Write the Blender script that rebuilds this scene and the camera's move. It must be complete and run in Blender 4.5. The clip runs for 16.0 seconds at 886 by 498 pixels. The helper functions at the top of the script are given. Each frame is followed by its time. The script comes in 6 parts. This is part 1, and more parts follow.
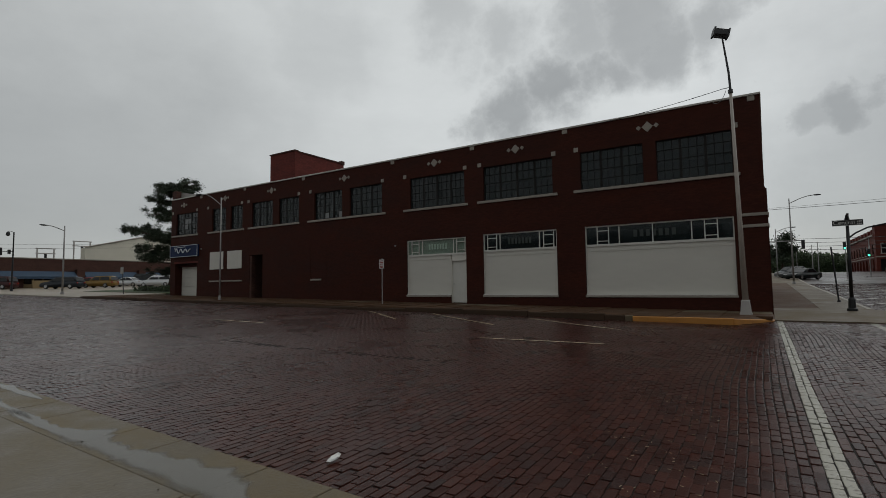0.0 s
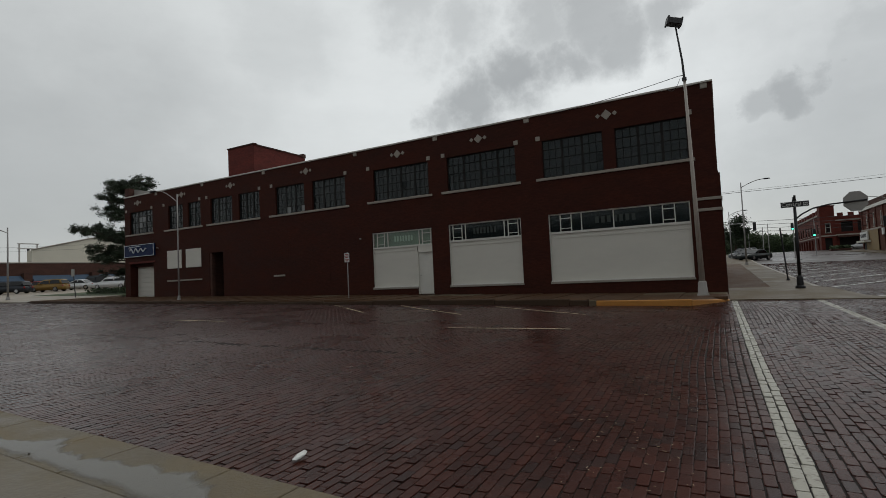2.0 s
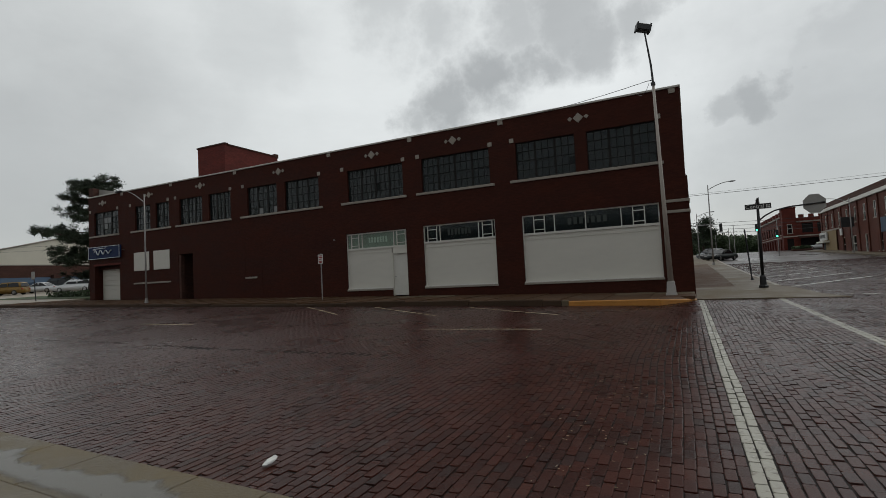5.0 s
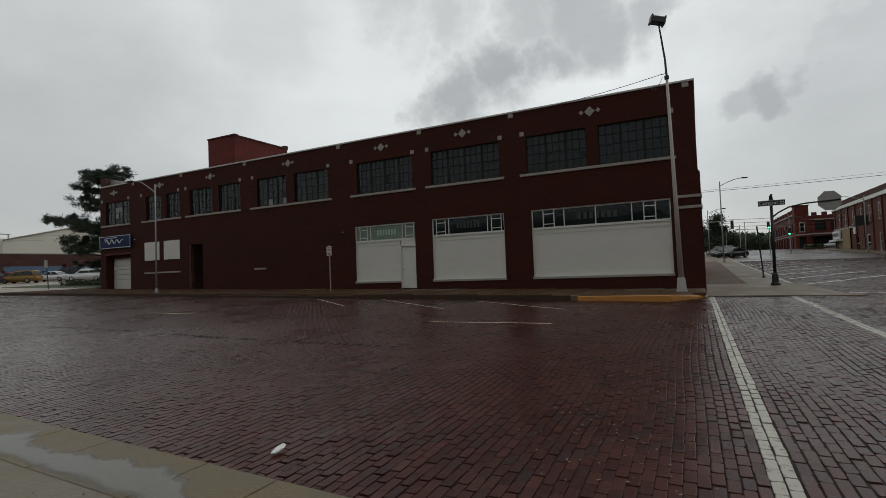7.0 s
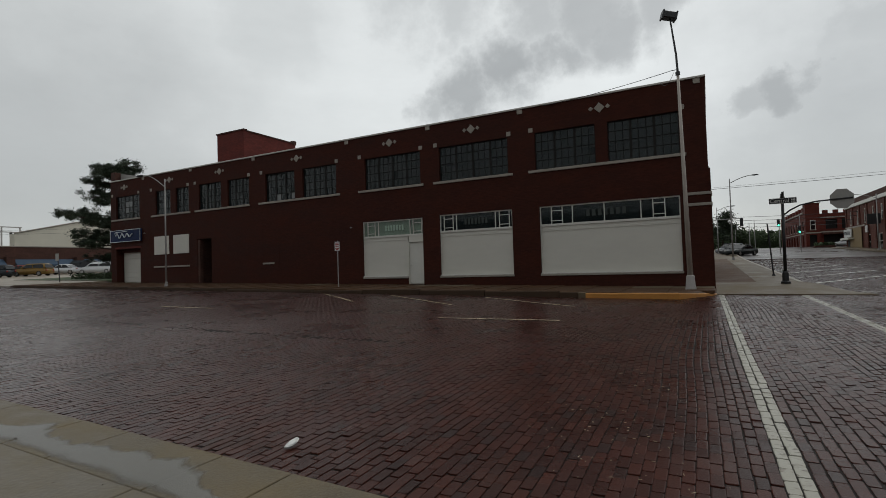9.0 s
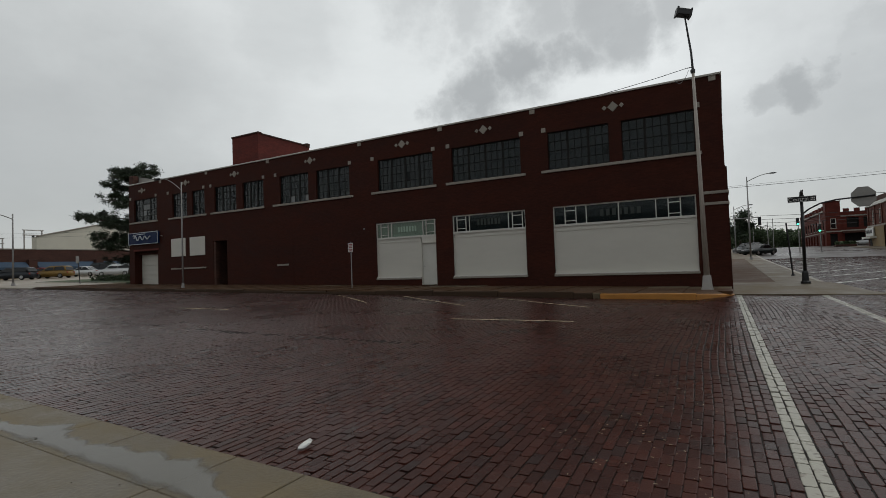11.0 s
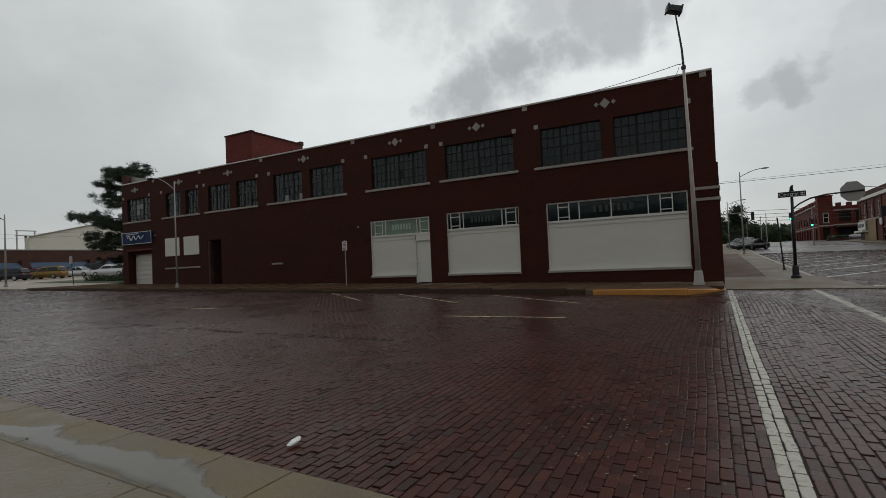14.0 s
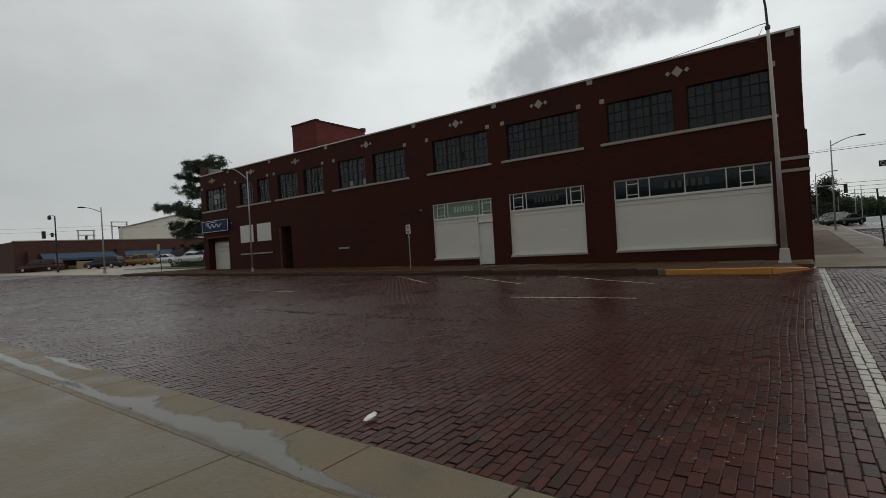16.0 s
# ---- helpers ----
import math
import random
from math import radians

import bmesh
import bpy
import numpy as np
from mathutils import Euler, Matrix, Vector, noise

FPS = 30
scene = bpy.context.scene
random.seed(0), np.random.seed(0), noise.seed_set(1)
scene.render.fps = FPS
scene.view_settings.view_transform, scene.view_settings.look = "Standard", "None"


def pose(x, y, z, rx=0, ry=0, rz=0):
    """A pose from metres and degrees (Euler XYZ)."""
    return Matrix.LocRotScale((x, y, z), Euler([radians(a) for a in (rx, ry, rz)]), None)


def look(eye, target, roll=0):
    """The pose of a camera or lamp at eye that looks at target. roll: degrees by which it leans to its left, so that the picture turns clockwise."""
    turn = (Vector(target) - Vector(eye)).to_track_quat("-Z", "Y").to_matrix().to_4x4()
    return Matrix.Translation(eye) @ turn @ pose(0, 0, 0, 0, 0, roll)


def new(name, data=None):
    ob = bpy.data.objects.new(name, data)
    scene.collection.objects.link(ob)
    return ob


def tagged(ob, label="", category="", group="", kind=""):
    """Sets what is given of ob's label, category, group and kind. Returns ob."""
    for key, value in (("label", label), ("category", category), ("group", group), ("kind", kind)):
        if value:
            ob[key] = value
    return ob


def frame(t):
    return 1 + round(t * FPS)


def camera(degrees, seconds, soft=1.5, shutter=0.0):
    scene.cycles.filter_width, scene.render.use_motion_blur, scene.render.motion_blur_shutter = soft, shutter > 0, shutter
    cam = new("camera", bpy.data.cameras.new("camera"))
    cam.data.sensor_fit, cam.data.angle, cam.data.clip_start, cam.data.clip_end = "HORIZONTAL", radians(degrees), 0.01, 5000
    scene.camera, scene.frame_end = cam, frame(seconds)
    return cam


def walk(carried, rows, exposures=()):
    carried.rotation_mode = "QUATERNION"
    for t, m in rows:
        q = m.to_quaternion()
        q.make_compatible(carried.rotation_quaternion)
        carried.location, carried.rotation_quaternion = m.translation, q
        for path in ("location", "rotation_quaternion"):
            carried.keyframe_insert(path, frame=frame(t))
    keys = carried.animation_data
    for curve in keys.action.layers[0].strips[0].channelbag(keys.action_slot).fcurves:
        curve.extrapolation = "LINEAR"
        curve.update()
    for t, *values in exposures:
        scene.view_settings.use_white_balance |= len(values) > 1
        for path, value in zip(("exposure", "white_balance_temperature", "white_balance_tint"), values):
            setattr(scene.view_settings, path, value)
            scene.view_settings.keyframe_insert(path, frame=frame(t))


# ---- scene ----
cam = camera(82.7, 16.0, soft=0.85)
PATH = [
    (0, (0.004, -0.066, 1.616), (-1.073, 1.613, 1.754), -0.8),
    (0.5, (-0.007, -0.063, 1.613), (-1.079, 1.62, 1.743), -1.1),
    (1, (-0.026, -0.024, 1.606), (-1.084, 1.67, 1.721), -1.5),
    (1.5, (-0.005, -0.005, 1.604), (-1.015, 1.719, 1.707), -2.1),
    (2, (0.003, -0.002, 1.602), (-0.962, 1.747, 1.702), -2.7),
    (2.5, (0.005, -0.012, 1.605), (-0.948, 1.743, 1.708), -3.1),
    (3, (0.014, -0.004, 1.606), (-0.921, 1.761, 1.71), -3.4),
    (3.5, (0.027, -0.006, 1.602), (-0.878, 1.774, 1.704), -3.4),
    (3.7, (0.044, 0.0, 1.599), (-0.843, 1.789, 1.701), -3.6),
    (6, (0.02, -0.009, 1.62), (-0.866, 1.782, 1.717), -2.6),
    (6.5, (-0.003, 0.014, 1.597), (-0.897, 1.801, 1.685), -2.4),
    (7, (-0.013, 0.028, 1.578), (-0.92, 1.809, 1.655), -2.2),
    (7.5, (-0.006, 0.027, 1.586), (-0.891, 1.819, 1.651), -2.1),
    (8, (-0.017, 0.018, 1.578), (-0.9, 1.811, 1.639), -2.0),
    (8.5, (-0.033, 0.02, 1.587), (-0.926, 1.808, 1.643), -2.0),
    (9, (-0.055, -0.01, 1.59), (-0.986, 1.759, 1.651), -1.8),
    (9.5, (-0.069, -0.022, 1.597), (-1.023, 1.735, 1.657), -1.8),
    (12, (-0.032, 0.023, 1.596), (-1.03, 1.754, 1.668), -1.9),
    (12.5, (-0.022, -0.004, 1.598), (-1.046, 1.713, 1.671), -1.8),
    (13, (0.002, -0.009, 1.618), (-1.052, 1.69, 1.687), -2.0),
    (13.5, (0.025, -0.012, 1.613), (-1.015, 1.695, 1.674), -2.1),
    (14, (0.06, -0.002, 1.605), (-0.903, 1.75, 1.659), -2.5),
    (14.5, (0.06, 0.032, 1.591), (-0.874, 1.801, 1.639), -3.1),
    (15, (0.075, 0.039, 1.571), (-0.849, 1.812, 1.606), -3.4),
    (15.5, (0.002, 0.041, 1.572), (-0.983, 1.781, 1.587), -3.6),
    (16, (-0.047, 0.012, 1.563), (-1.218, 1.633, 1.562), -3.4),
]
walk(cam, [(t, look(eye, target, roll)) for t, eye, target, roll in PATH],
     exposures=((0, -0.26), (1.0, -0.18), (2.0, -0.06), (3.0, 0.0), (9.0, 0.0), (13.0, 0.0), (16.0, 0.06)))



# ---------- world and light ----------
def sky_world():
    w = bpy.data.worlds.new("overcast")
    scene.world = w
    w.use_nodes = True
    nt = w.node_tree
    N, L = nt.nodes, nt.links
    N.clear()
    out = N.new("ShaderNodeOutputWorld")
    bg = N.new("ShaderNodeBackground")
    tc = N.new("ShaderNodeTexCoord")
    sep = N.new("ShaderNodeSeparateXYZ")
    L.new(tc.outputs["Generated"], sep.inputs[0])

    def math_(op, a, b=None, c=None, clamp=False):
        n = N.new("ShaderNodeMath")
        n.operation, n.use_clamp = op, clamp
        for i, v in enumerate((a, b, c)):
            if v is None:
                continue
            if isinstance(v, (int, float)):
                n.inputs[i].default_value = v
            else:
                L.new(v, n.inputs[i])
        return n.outputs[0]

    def noise_(vec, scale, detail=6, rough=0.6):
        n = N.new("ShaderNodeTexNoise")
        n.inputs["Scale"].default_value, n.inputs["Detail"].default_value = scale, detail
        n.inputs["Roughness"].default_value = rough
        L.new(vec, n.inputs["Vector"])
        return n
    # direction warped by noise, so the cloud edges are ragged
    wn = noise_(tc.outputs["Generated"], 7.0, 8, 0.62)
    sub = N.new("ShaderNodeVectorMath")
    sub.operation = "SUBTRACT"
    L.new(wn.outputs["Color"], sub.inputs[0])
    sub.inputs[1].default_value = (0.5, 0.5, 0.5)
    mad = N.new("ShaderNodeVectorMath")
    mad.operation = "MULTIPLY_ADD"
    L.new(sub.outputs[0], mad.inputs[0])
    mad.inputs[1].default_value = (0.22, 0.22, 0.22)
    L.new(tc.outputs["Generated"], mad.inputs[2])
    dark = None
    for cx, cy, cz, r, k in CLOUDS:
        d = N.new("ShaderNodeVectorMath")
        d.operation = "DISTANCE"
        L.new(mad.outputs[0], d.inputs[0])
        d.inputs[1].default_value = (cx, cy, cz)
        m = N.new("ShaderNodeMapRange")
        m.interpolation_type = "SMOOTHSTEP"
        m.inputs["From Min"].default_value, m.inputs["From Max"].default_value = r, r * 0.25
        m.inputs["To Min"].default_value, m.inputs["To Max"].default_value = 0.0, k
        L.new(d.outputs["Value"], m.inputs["Value"])
        dark = m.outputs[0] if dark is None else math_("MAXIMUM", dark, m.outputs[0])
    # the broad, soft layer
    sc = N.new("ShaderNodeVectorMath")
    sc.operation = "MULTIPLY"
    L.new(tc.outputs["Generated"], sc.inputs[0])
    sc.inputs[1].default_value = (1, 1, 2.6)
    soft = noise_(sc.outputs[0], 2.3, 5, 0.55)
    fine = noise_(sc.outputs[0], 6.0, 6, 0.6)
    level = math_("MULTIPLY_ADD", soft.outputs[0], 0.30, 0.78)
    level = math_("MULTIPLY_ADD", fine.outputs[0], 0.14, level)
    # the cover is thinner, and brighter, on the sun's side
    side_on = math_("MULTIPLY_ADD", sep.outputs["X"], -0.05, math_("MULTIPLY", sep.outputs["Y"], 1.0))
    level = math_("MULTIPLY", level, math_("MULTIPLY_ADD", side_on, 0.32, 0.77))
    level = math_("MULTIPLY", level, math_("SUBTRACT", 1.0, dark))
    up = math_("MAXIMUM", sep.outputs["Z"], 0.0)
    level = math_("MULTIPLY", level, math_("MULTIPLY_ADD", up, ZENITH, 0.62))
    col = N.new("ShaderNodeVectorMath")
    col.operation = "SCALE"
    col.inputs[0].default_value = (0.968, 1.0, 0.988)
    L.new(level, col.inputs["Scale"])
    sky = N.new("ShaderNodeTexSky")
    sky.sky_type, sky.sun_disc = "NISHITA", False
    sky.sun_elevation, sky.sun_rotation = radians(SUN_UP), radians(SUN_TURN)
    mul = N.new("ShaderNodeVectorMath")
    mul.operation = "SCALE"
    mul.inputs["Scale"].default_value = 0.008
    L.new(sky.outputs[0], mul.inputs[0])
    add = N.new("ShaderNodeVectorMath")
    add.operation = "ADD"
    L.new(col.outputs[0], add.inputs[0])
    L.new(mul.outputs[0], add.inputs[1])
    L.new(add.outputs[0], bg.inputs["Color"])
    bg.inputs["Strength"].default_value = SKY
    L.new(bg.outputs[0], out.inputs[0])


SKY, ZENITH = 1.12, 0.06
SUN_UP, SUN_TURN = 55, 20
CLOUDS = [
    (-0.462, 0.750, 0.475, 0.10, 0.22), (-0.375, 0.805, 0.460, 0.09, 0.26), (-0.245, 0.855, 0.455, 0.10, 0.34),
    (-0.170, 0.876, 0.452, 0.11, 0.40), (-0.138, 0.900, 0.411, 0.10, 0.42), (-0.047, 0.911, 0.410, 0.10, 0.38),
    (-0.226, 0.895, 0.384, 0.085, 0.42), (-0.308, 0.878, 0.366, 0.10, 0.47), (-0.388, 0.859, 0.334, 0.095, 0.45),
    (-0.450, 0.836, 0.316, 0.06, 0.34), (0.060, 0.966, 0.250, 0.075, 0.40), (0.119, 0.960, 0.252, 0.10, 0.48),
    (0.160, 0.951, 0.265, 0.075, 0.43), (0.210, 0.931, 0.299, 0.09, 0.30), (0.245, 0.913, 0.328, 0.13, 0.32),
    (-0.815, 0.498, 0.296, 0.15, 0.14), (-0.661, 0.623, 0.418, 0.15, 0.12), (0.30, 0.95, 0.06, 0.55, 0.36), (-0.93, 0.33, 0.05, 0.60, 0.28)]
sky_world()
sun = new("sun", bpy.data.lights.new("sun", "SUN"))
sun.data.energy, sun.data.angle, sun.data.color = 0.36, radians(25), (1.0, 0.97, 0.93)
sun.matrix_world = look((math.sin(radians(SUN_TURN)) * 60, math.cos(radians(SUN_TURN)) * 60, 60 * math.tan(radians(SUN_UP))), (0, 0, 0))


# ---------- materials ----------
def material(name, color, rough=0.6, metal=0.0, vary=0.25, scale=4.0, fine=40.0, bump=0.1, tint=None, rvary=0.1, island=0.0, stretch=(1, 1, 1), spec=0.5, single=False):
    m = bpy.data.materials.new(name)
    m.use_nodes = True
    nt = m.node_tree
    N, L = nt.nodes, nt.links
    b = N["Principled BSDF"]
    b.inputs["Metallic"].default_value = metal
    b.inputs["Specular IOR Level"].default_value = spec
    geo = N.new("ShaderNodeNewGeometry")
    mp = N.new("ShaderNodeVectorMath")
    mp.operation = "MULTIPLY"
    mp.inputs[1].default_value = stretch
    L.new(geo.outputs["Position"], mp.inputs[0])
    n1, n2 = N.new("ShaderNodeTexNoise"), N.new("ShaderNodeTexNoise")
    for n, s, d in ((n1, scale, 5), (n2, fine, 4)):
        n.inputs["Scale"].default_value, n.inputs["Detail"].default_value = s, d
        n.inputs["Roughness"].default_value = 0.62
        L.new(mp.outputs[0], n.inputs["Vector"])
    mixf = N.new("ShaderNodeMath")
    mixf.operation = "MULTIPLY_ADD"
    L.new(n2.outputs[0], mixf.inputs[0])
    mixf.inputs[1].default_value = 0.4
    half = N.new("ShaderNodeMath")
    half.operation = "MULTIPLY"
    L.new(n1.outputs[0], half.inputs[0])
    half.inputs[1].default_value = 0.6
    L.new(half.outputs[0], mixf.inputs[2])
    fac = mixf.outputs[0]
    if island:
        ri = N.new("ShaderNodeMath")
        ri.operation = "MULTIPLY_ADD"
        L.new(geo.outputs["Random Per Island"], ri.inputs[0])
        ri.inputs[1].default_value = 0.0 if single else island
        L.new(fac, ri.inputs[2])
        oi = N.new("ShaderNodeObjectInfo")
        ro = N.new("ShaderNodeMath")
        ro.operation = "MULTIPLY_ADD"
        L.new(oi.outputs["Random"], ro.inputs[0])
        ro.inputs[1].default_value = island if single else 0.0
        L.new(ri.outputs[0], ro.inputs[2])
        of = N.new("ShaderNodeMath")
        of.operation = "SUBTRACT"
        L.new(ro.outputs[0], of.inputs[0])
        of.inputs[1].default_value = island / 2
        fac = of.outputs[0]
    ramp = N.new("ShaderNodeValToRGB")
    c = Vector(color)
    t = Vector(tint) if tint else c
    ramp.color_ramp.elements[0].position, ramp.color_ramp.elements[1].position = 0.25, 0.75
    ramp.color_ramp.elements[0].color = (*(c * (1 - vary)), 1)
    ramp.color_ramp.elements[1].color = (*(t * (1 + vary)), 1)
    L.new(fac, ramp.inputs[0])
    L.new(ramp.outputs[0], b.inputs["Base Color"])
    rr = N.new("ShaderNodeMapRange")
    rr.inputs["From Min"].default_value, rr.inputs["From Max"].default_value = 0.3, 0.7
    rr.inputs["To Min"].default_value, rr.inputs["To Max"].default_value = max(rough - rvary, 0.02), min(rough + rvary, 1)
    L.new(n1.outputs[0], rr.inputs["Value"])
    L.new(rr.outputs[0], b.inputs["Roughness"])
    if bump:
        bp = N.new("ShaderNodeBump")
        bp.inputs["Strength"].default_value, bp.inputs["Distance"].default_value = bump, 0.02
        L.new(n2.outputs[0], bp.inputs["Height"])
        L.new(bp.outputs[0], b.inputs["Normal"])
    return m


def wall_brick(name, color, tint, rough=0.75, scale=1.0):
    """Brickwork too fine to pick apart: courses in colour and relief."""
    m = material(name, color, rough, vary=0.3, scale=0.5, fine=6, bump=0.0, tint=tint, stretch=(1, 1, 2.5), spec=0.14)
    N, L = m.node_tree.nodes, m.node_tree.links
    b = N["Principled BSDF"]
    geo = N.new("ShaderNodeNewGeometry")
    sep = N.new("ShaderNodeSeparateXYZ")
    L.new(geo.outputs["Position"], sep.inputs[0])
    add = N.new("ShaderNodeMath")
    L.new(sep.outputs["X"], add.inputs[0])
    L.new(sep.outputs["Y"], add.inputs[1])
    com = N.new("ShaderNodeCombineXYZ")
    L.new(add.outputs[0], com.inputs["X"])
    L.new(sep.outputs["Z"], com.inputs["Y"])
    br = N.new("ShaderNodeTexBrick")
    br.inputs["Color1"].default_value, br.inputs["Color2"].default_value = (0.86, 0.86, 0.86, 1), (1.12, 1.1, 1.1, 1)
    br.inputs["Mortar"].default_value = (0.9, 0.98, 1.0, 1)
    br.inputs["Scale"].default_value = scale
    br.inputs["Mortar Size"].default_value = 0.006
    br.inputs["Brick Width"].default_value, br.inputs["Row Height"].default_value = 0.215, 0.075
    L.new(com.outputs[0], br.inputs["Vector"])
    mul = N.new("ShaderNodeMix")
    mul.data_type, mul.blend_type = "RGBA", "MULTIPLY"
    mul.inputs["Factor"].default_value = 1
    src = b.inputs["Base Color"].links[0].from_socket
    L.new(src, mul.inputs["A"])
    L.new(br.outputs["Color"], mul.inputs["B"])
    L.new(mul.outputs["Result"], b.inputs["Base Color"])
    bp = N.new("ShaderNodeBump")
    bp.inputs["Strength"].default_value, bp.inputs["Distance"].default_value = 0.35, 0.01
    bp.invert = True
    L.new(br.outputs["Fac"], bp.inputs["Height"])
    L.new(bp.outputs[0], b.inputs["Normal"])
    return m


def paving_material(single=False, painted=False):
    """Wet fired paving brick; the painted ones carry worn white crosswalk paint."""
    m = material("painted_brick" if painted else "paving_brick", (0.036, 0.0092, 0.0058), 0.29, vary=0.36, scale=0.45, fine=55, bump=0.14, tint=(0.047, 0.0132, 0.0084), rvary=0.07, island=0.30, spec=0.2, single=single)
    N, L = m.node_tree.nodes, m.node_tree.links
    b = N["Principled BSDF"]
    geo = N.new("ShaderNodeNewGeometry")

    def op(o, a, c, d=None):
        n = N.new("ShaderNodeMath")
        n.operation = o
        for i, v in enumerate((a, c, d)):
            if v is None:
                continue
            if isinstance(v, (int, float)):
                n.inputs[i].default_value = v
            else:
                L.new(v, n.inputs[i])
        return n.outputs[0]

    def mixed(fac, col):
        mx = N.new("ShaderNodeMix")
        mx.data_type = "RGBA"
        src = b.inputs["Base Color"].links[0].from_socket
        L.new(fac, mx.inputs["Factor"])
        L.new(src, mx.inputs["A"])
        mx.inputs["B"].default_value = (*col, 1)
        L.new(mx.outputs["Result"], b.inputs["Base Color"])
    # a few bricks were fired to a bluish grey, a few to a brighter red
    each = N.new("ShaderNodeObjectInfo").outputs["Random"] if single else geo.outputs["Random Per Island"]
    other = op("FRACT", op("MULTIPLY", each, 37.7), 0)
    mixed(op("MULTIPLY", op("GREATER_THAN", other, 0.90), 0.55), (0.022, 0.014, 0.013))
    mixed(op("MULTIPLY", op("LESS_THAN", other, 0.10), 0.4), (0.066, 0.018, 0.010))
    nz = N.new("ShaderNodeTexNoise")
    nz.inputs["Scale"].default_value, nz.inputs["Detail"].default_value = 16, 6
    L.new(geo.outputs["Position"], nz.inputs["Vector"])
    # grey silt left in the pores
    silt = N.new("ShaderNodeTexNoise")
    silt.inputs["Scale"].default_value, silt.inputs["Detail"].default_value = 1.1, 6
    L.new(geo.outputs["Position"], silt.inputs["Vector"])
    sm = N.new("ShaderNodeMapRange")
    sm.inputs["From Min"].default_value, sm.inputs["From Max"].default_value = 0.50, 0.72
    sm.inputs["To Max"].default_value = 0.32
    L.new(silt.outputs[0], sm.inputs["Value"])
    mixed(op("MULTIPLY", sm.outputs[0], nz.outputs[0]), (0.052, 0.036, 0.026))
    # the wet sheen is put in by x: stronger leftwards and over the open crossing
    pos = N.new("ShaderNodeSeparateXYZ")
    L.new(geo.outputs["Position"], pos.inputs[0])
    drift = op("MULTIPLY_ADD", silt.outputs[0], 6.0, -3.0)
    sheen = 0.08
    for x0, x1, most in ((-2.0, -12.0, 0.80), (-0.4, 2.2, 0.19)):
        sheen_map = N.new("ShaderNodeMapRange")
        sheen_map.inputs["From Min"].default_value, sheen_map.inputs["From Max"].default_value = x0, x1
        sheen_map.inputs["To Max"].default_value = most
        L.new(op("ADD", pos.outputs["X"], op("MULTIPLY", drift, 0.8 if x0 < -1 else 0.25)), sheen_map.inputs["Value"])
        sheen = op("ADD", sheen_map.outputs[0], sheen)
    L.new(sheen, b.inputs["Specular IOR Level"])
    if painted:
        wear = N.new("ShaderNodeMapRange")
        wear.inputs["From Min"].default_value, wear.inputs["From Max"].default_value = 0.30, 0.43
        wear.inputs["To Min"].default_value, wear.inputs["To Max"].default_value = 0.35, 0.95
        L.new(nz.outputs[0], wear.inputs["Value"])
        mixed(wear.outputs[0], (0.37, 0.355, 0.30))
    return m


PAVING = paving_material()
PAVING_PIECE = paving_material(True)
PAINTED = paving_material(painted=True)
JOINT = material("joint_dirt", (0.010, 0.0062, 0.0046), 0.7, vary=0.5, scale=3, spec=0.15)
BRICK = wall_brick("dark_red_brick", (0.038, 0.0103, 0.0062), (0.053, 0.0144, 0.0088))
BRICK_R = wall_brick("red_brick", (0.082, 0.019, 0.014), (0.118, 0.028, 0.020))
BRICK_S = wall_brick("weathered_red_brick", (0.085, 0.031, 0.022), (0.125, 0.046, 0.033))
BRICK_T = wall_brick("tower_brick", (0.105, 0.026, 0.021), (0.15, 0.037, 0.03))
BRICK_B = wall_brick("brown_brick", (0.06, 0.03, 0.024), (0.09, 0.045, 0.035))
STONE = material("cast_stone", (0.30, 0.27, 0.23), 0.75, vary=0.2, scale=1.5, bump=0.2)
# paler than cast_stone: the wet coping's sky sheen is put into the colour
COPING = material("sky_sheen_coping", (0.50, 0.48, 0.44), 0.4, vary=0.2, scale=1.5, bump=0.1)
WHITE = material("white_paint", (0.60, 0.58, 0.52), 0.5, vary=0.07, scale=0.8, fine=15, bump=0.05, stretch=(1, 1, 4))
WHITE_TRIM = material("white_trim", (0.62, 0.61, 0.56), 0.5, vary=0.1, scale=2, bump=0.05)
# window steel; its near-black also stands in for shade inside openings
STEEL_AND_SHADE = material("dark_steel_and_shade", (0.015, 0.013, 0.012), 0.6, vary=0.2, scale=5, spec=0.2)
CONCRETE = material("concrete", (0.082, 0.062, 0.033), 0.46, vary=0.40, scale=0.9, fine=25, bump=0.25, tint=(0.116, 0.090, 0.049), rvary=0.2)
GUTTER = material("gutter_concrete", (0.080, 0.058, 0.028), 0.48, vary=0.45, scale=1.6, fine=45, bump=0.5, tint=(0.122, 0.092, 0.046), rvary=0.2)
CONCRETE_FAR = material("pavement_concrete", (0.118, 0.092, 0.058), 0.60, vary=0.28, scale=0.6, fine=20, bump=0.2, rvary=0.2, spec=0.25)
CONCRETE_RED = material("stained_pavement", (0.080, 0.043, 0.023), 0.66, vary=0.42, scale=0.7, fine=20, bump=0.2, rvary=0.15, spec=0.14)
KERB = material("kerb_concrete", (0.055, 0.033, 0.020), 0.75, vary=0.3, scale=1.5, fine=20, bump=0.25, spec=0.2)
KERB_PALE = material("pale_kerb_concrete", (0.26, 0.235, 0.19), 0.55, vary=0.3, scale=1.5, fine=20, bump=0.25)
YELLOW = material("yellow_kerb_paint", (0.44, 0.19, 0.034), 0.5, vary=0.25, scale=3, fine=30, bump=0.15)
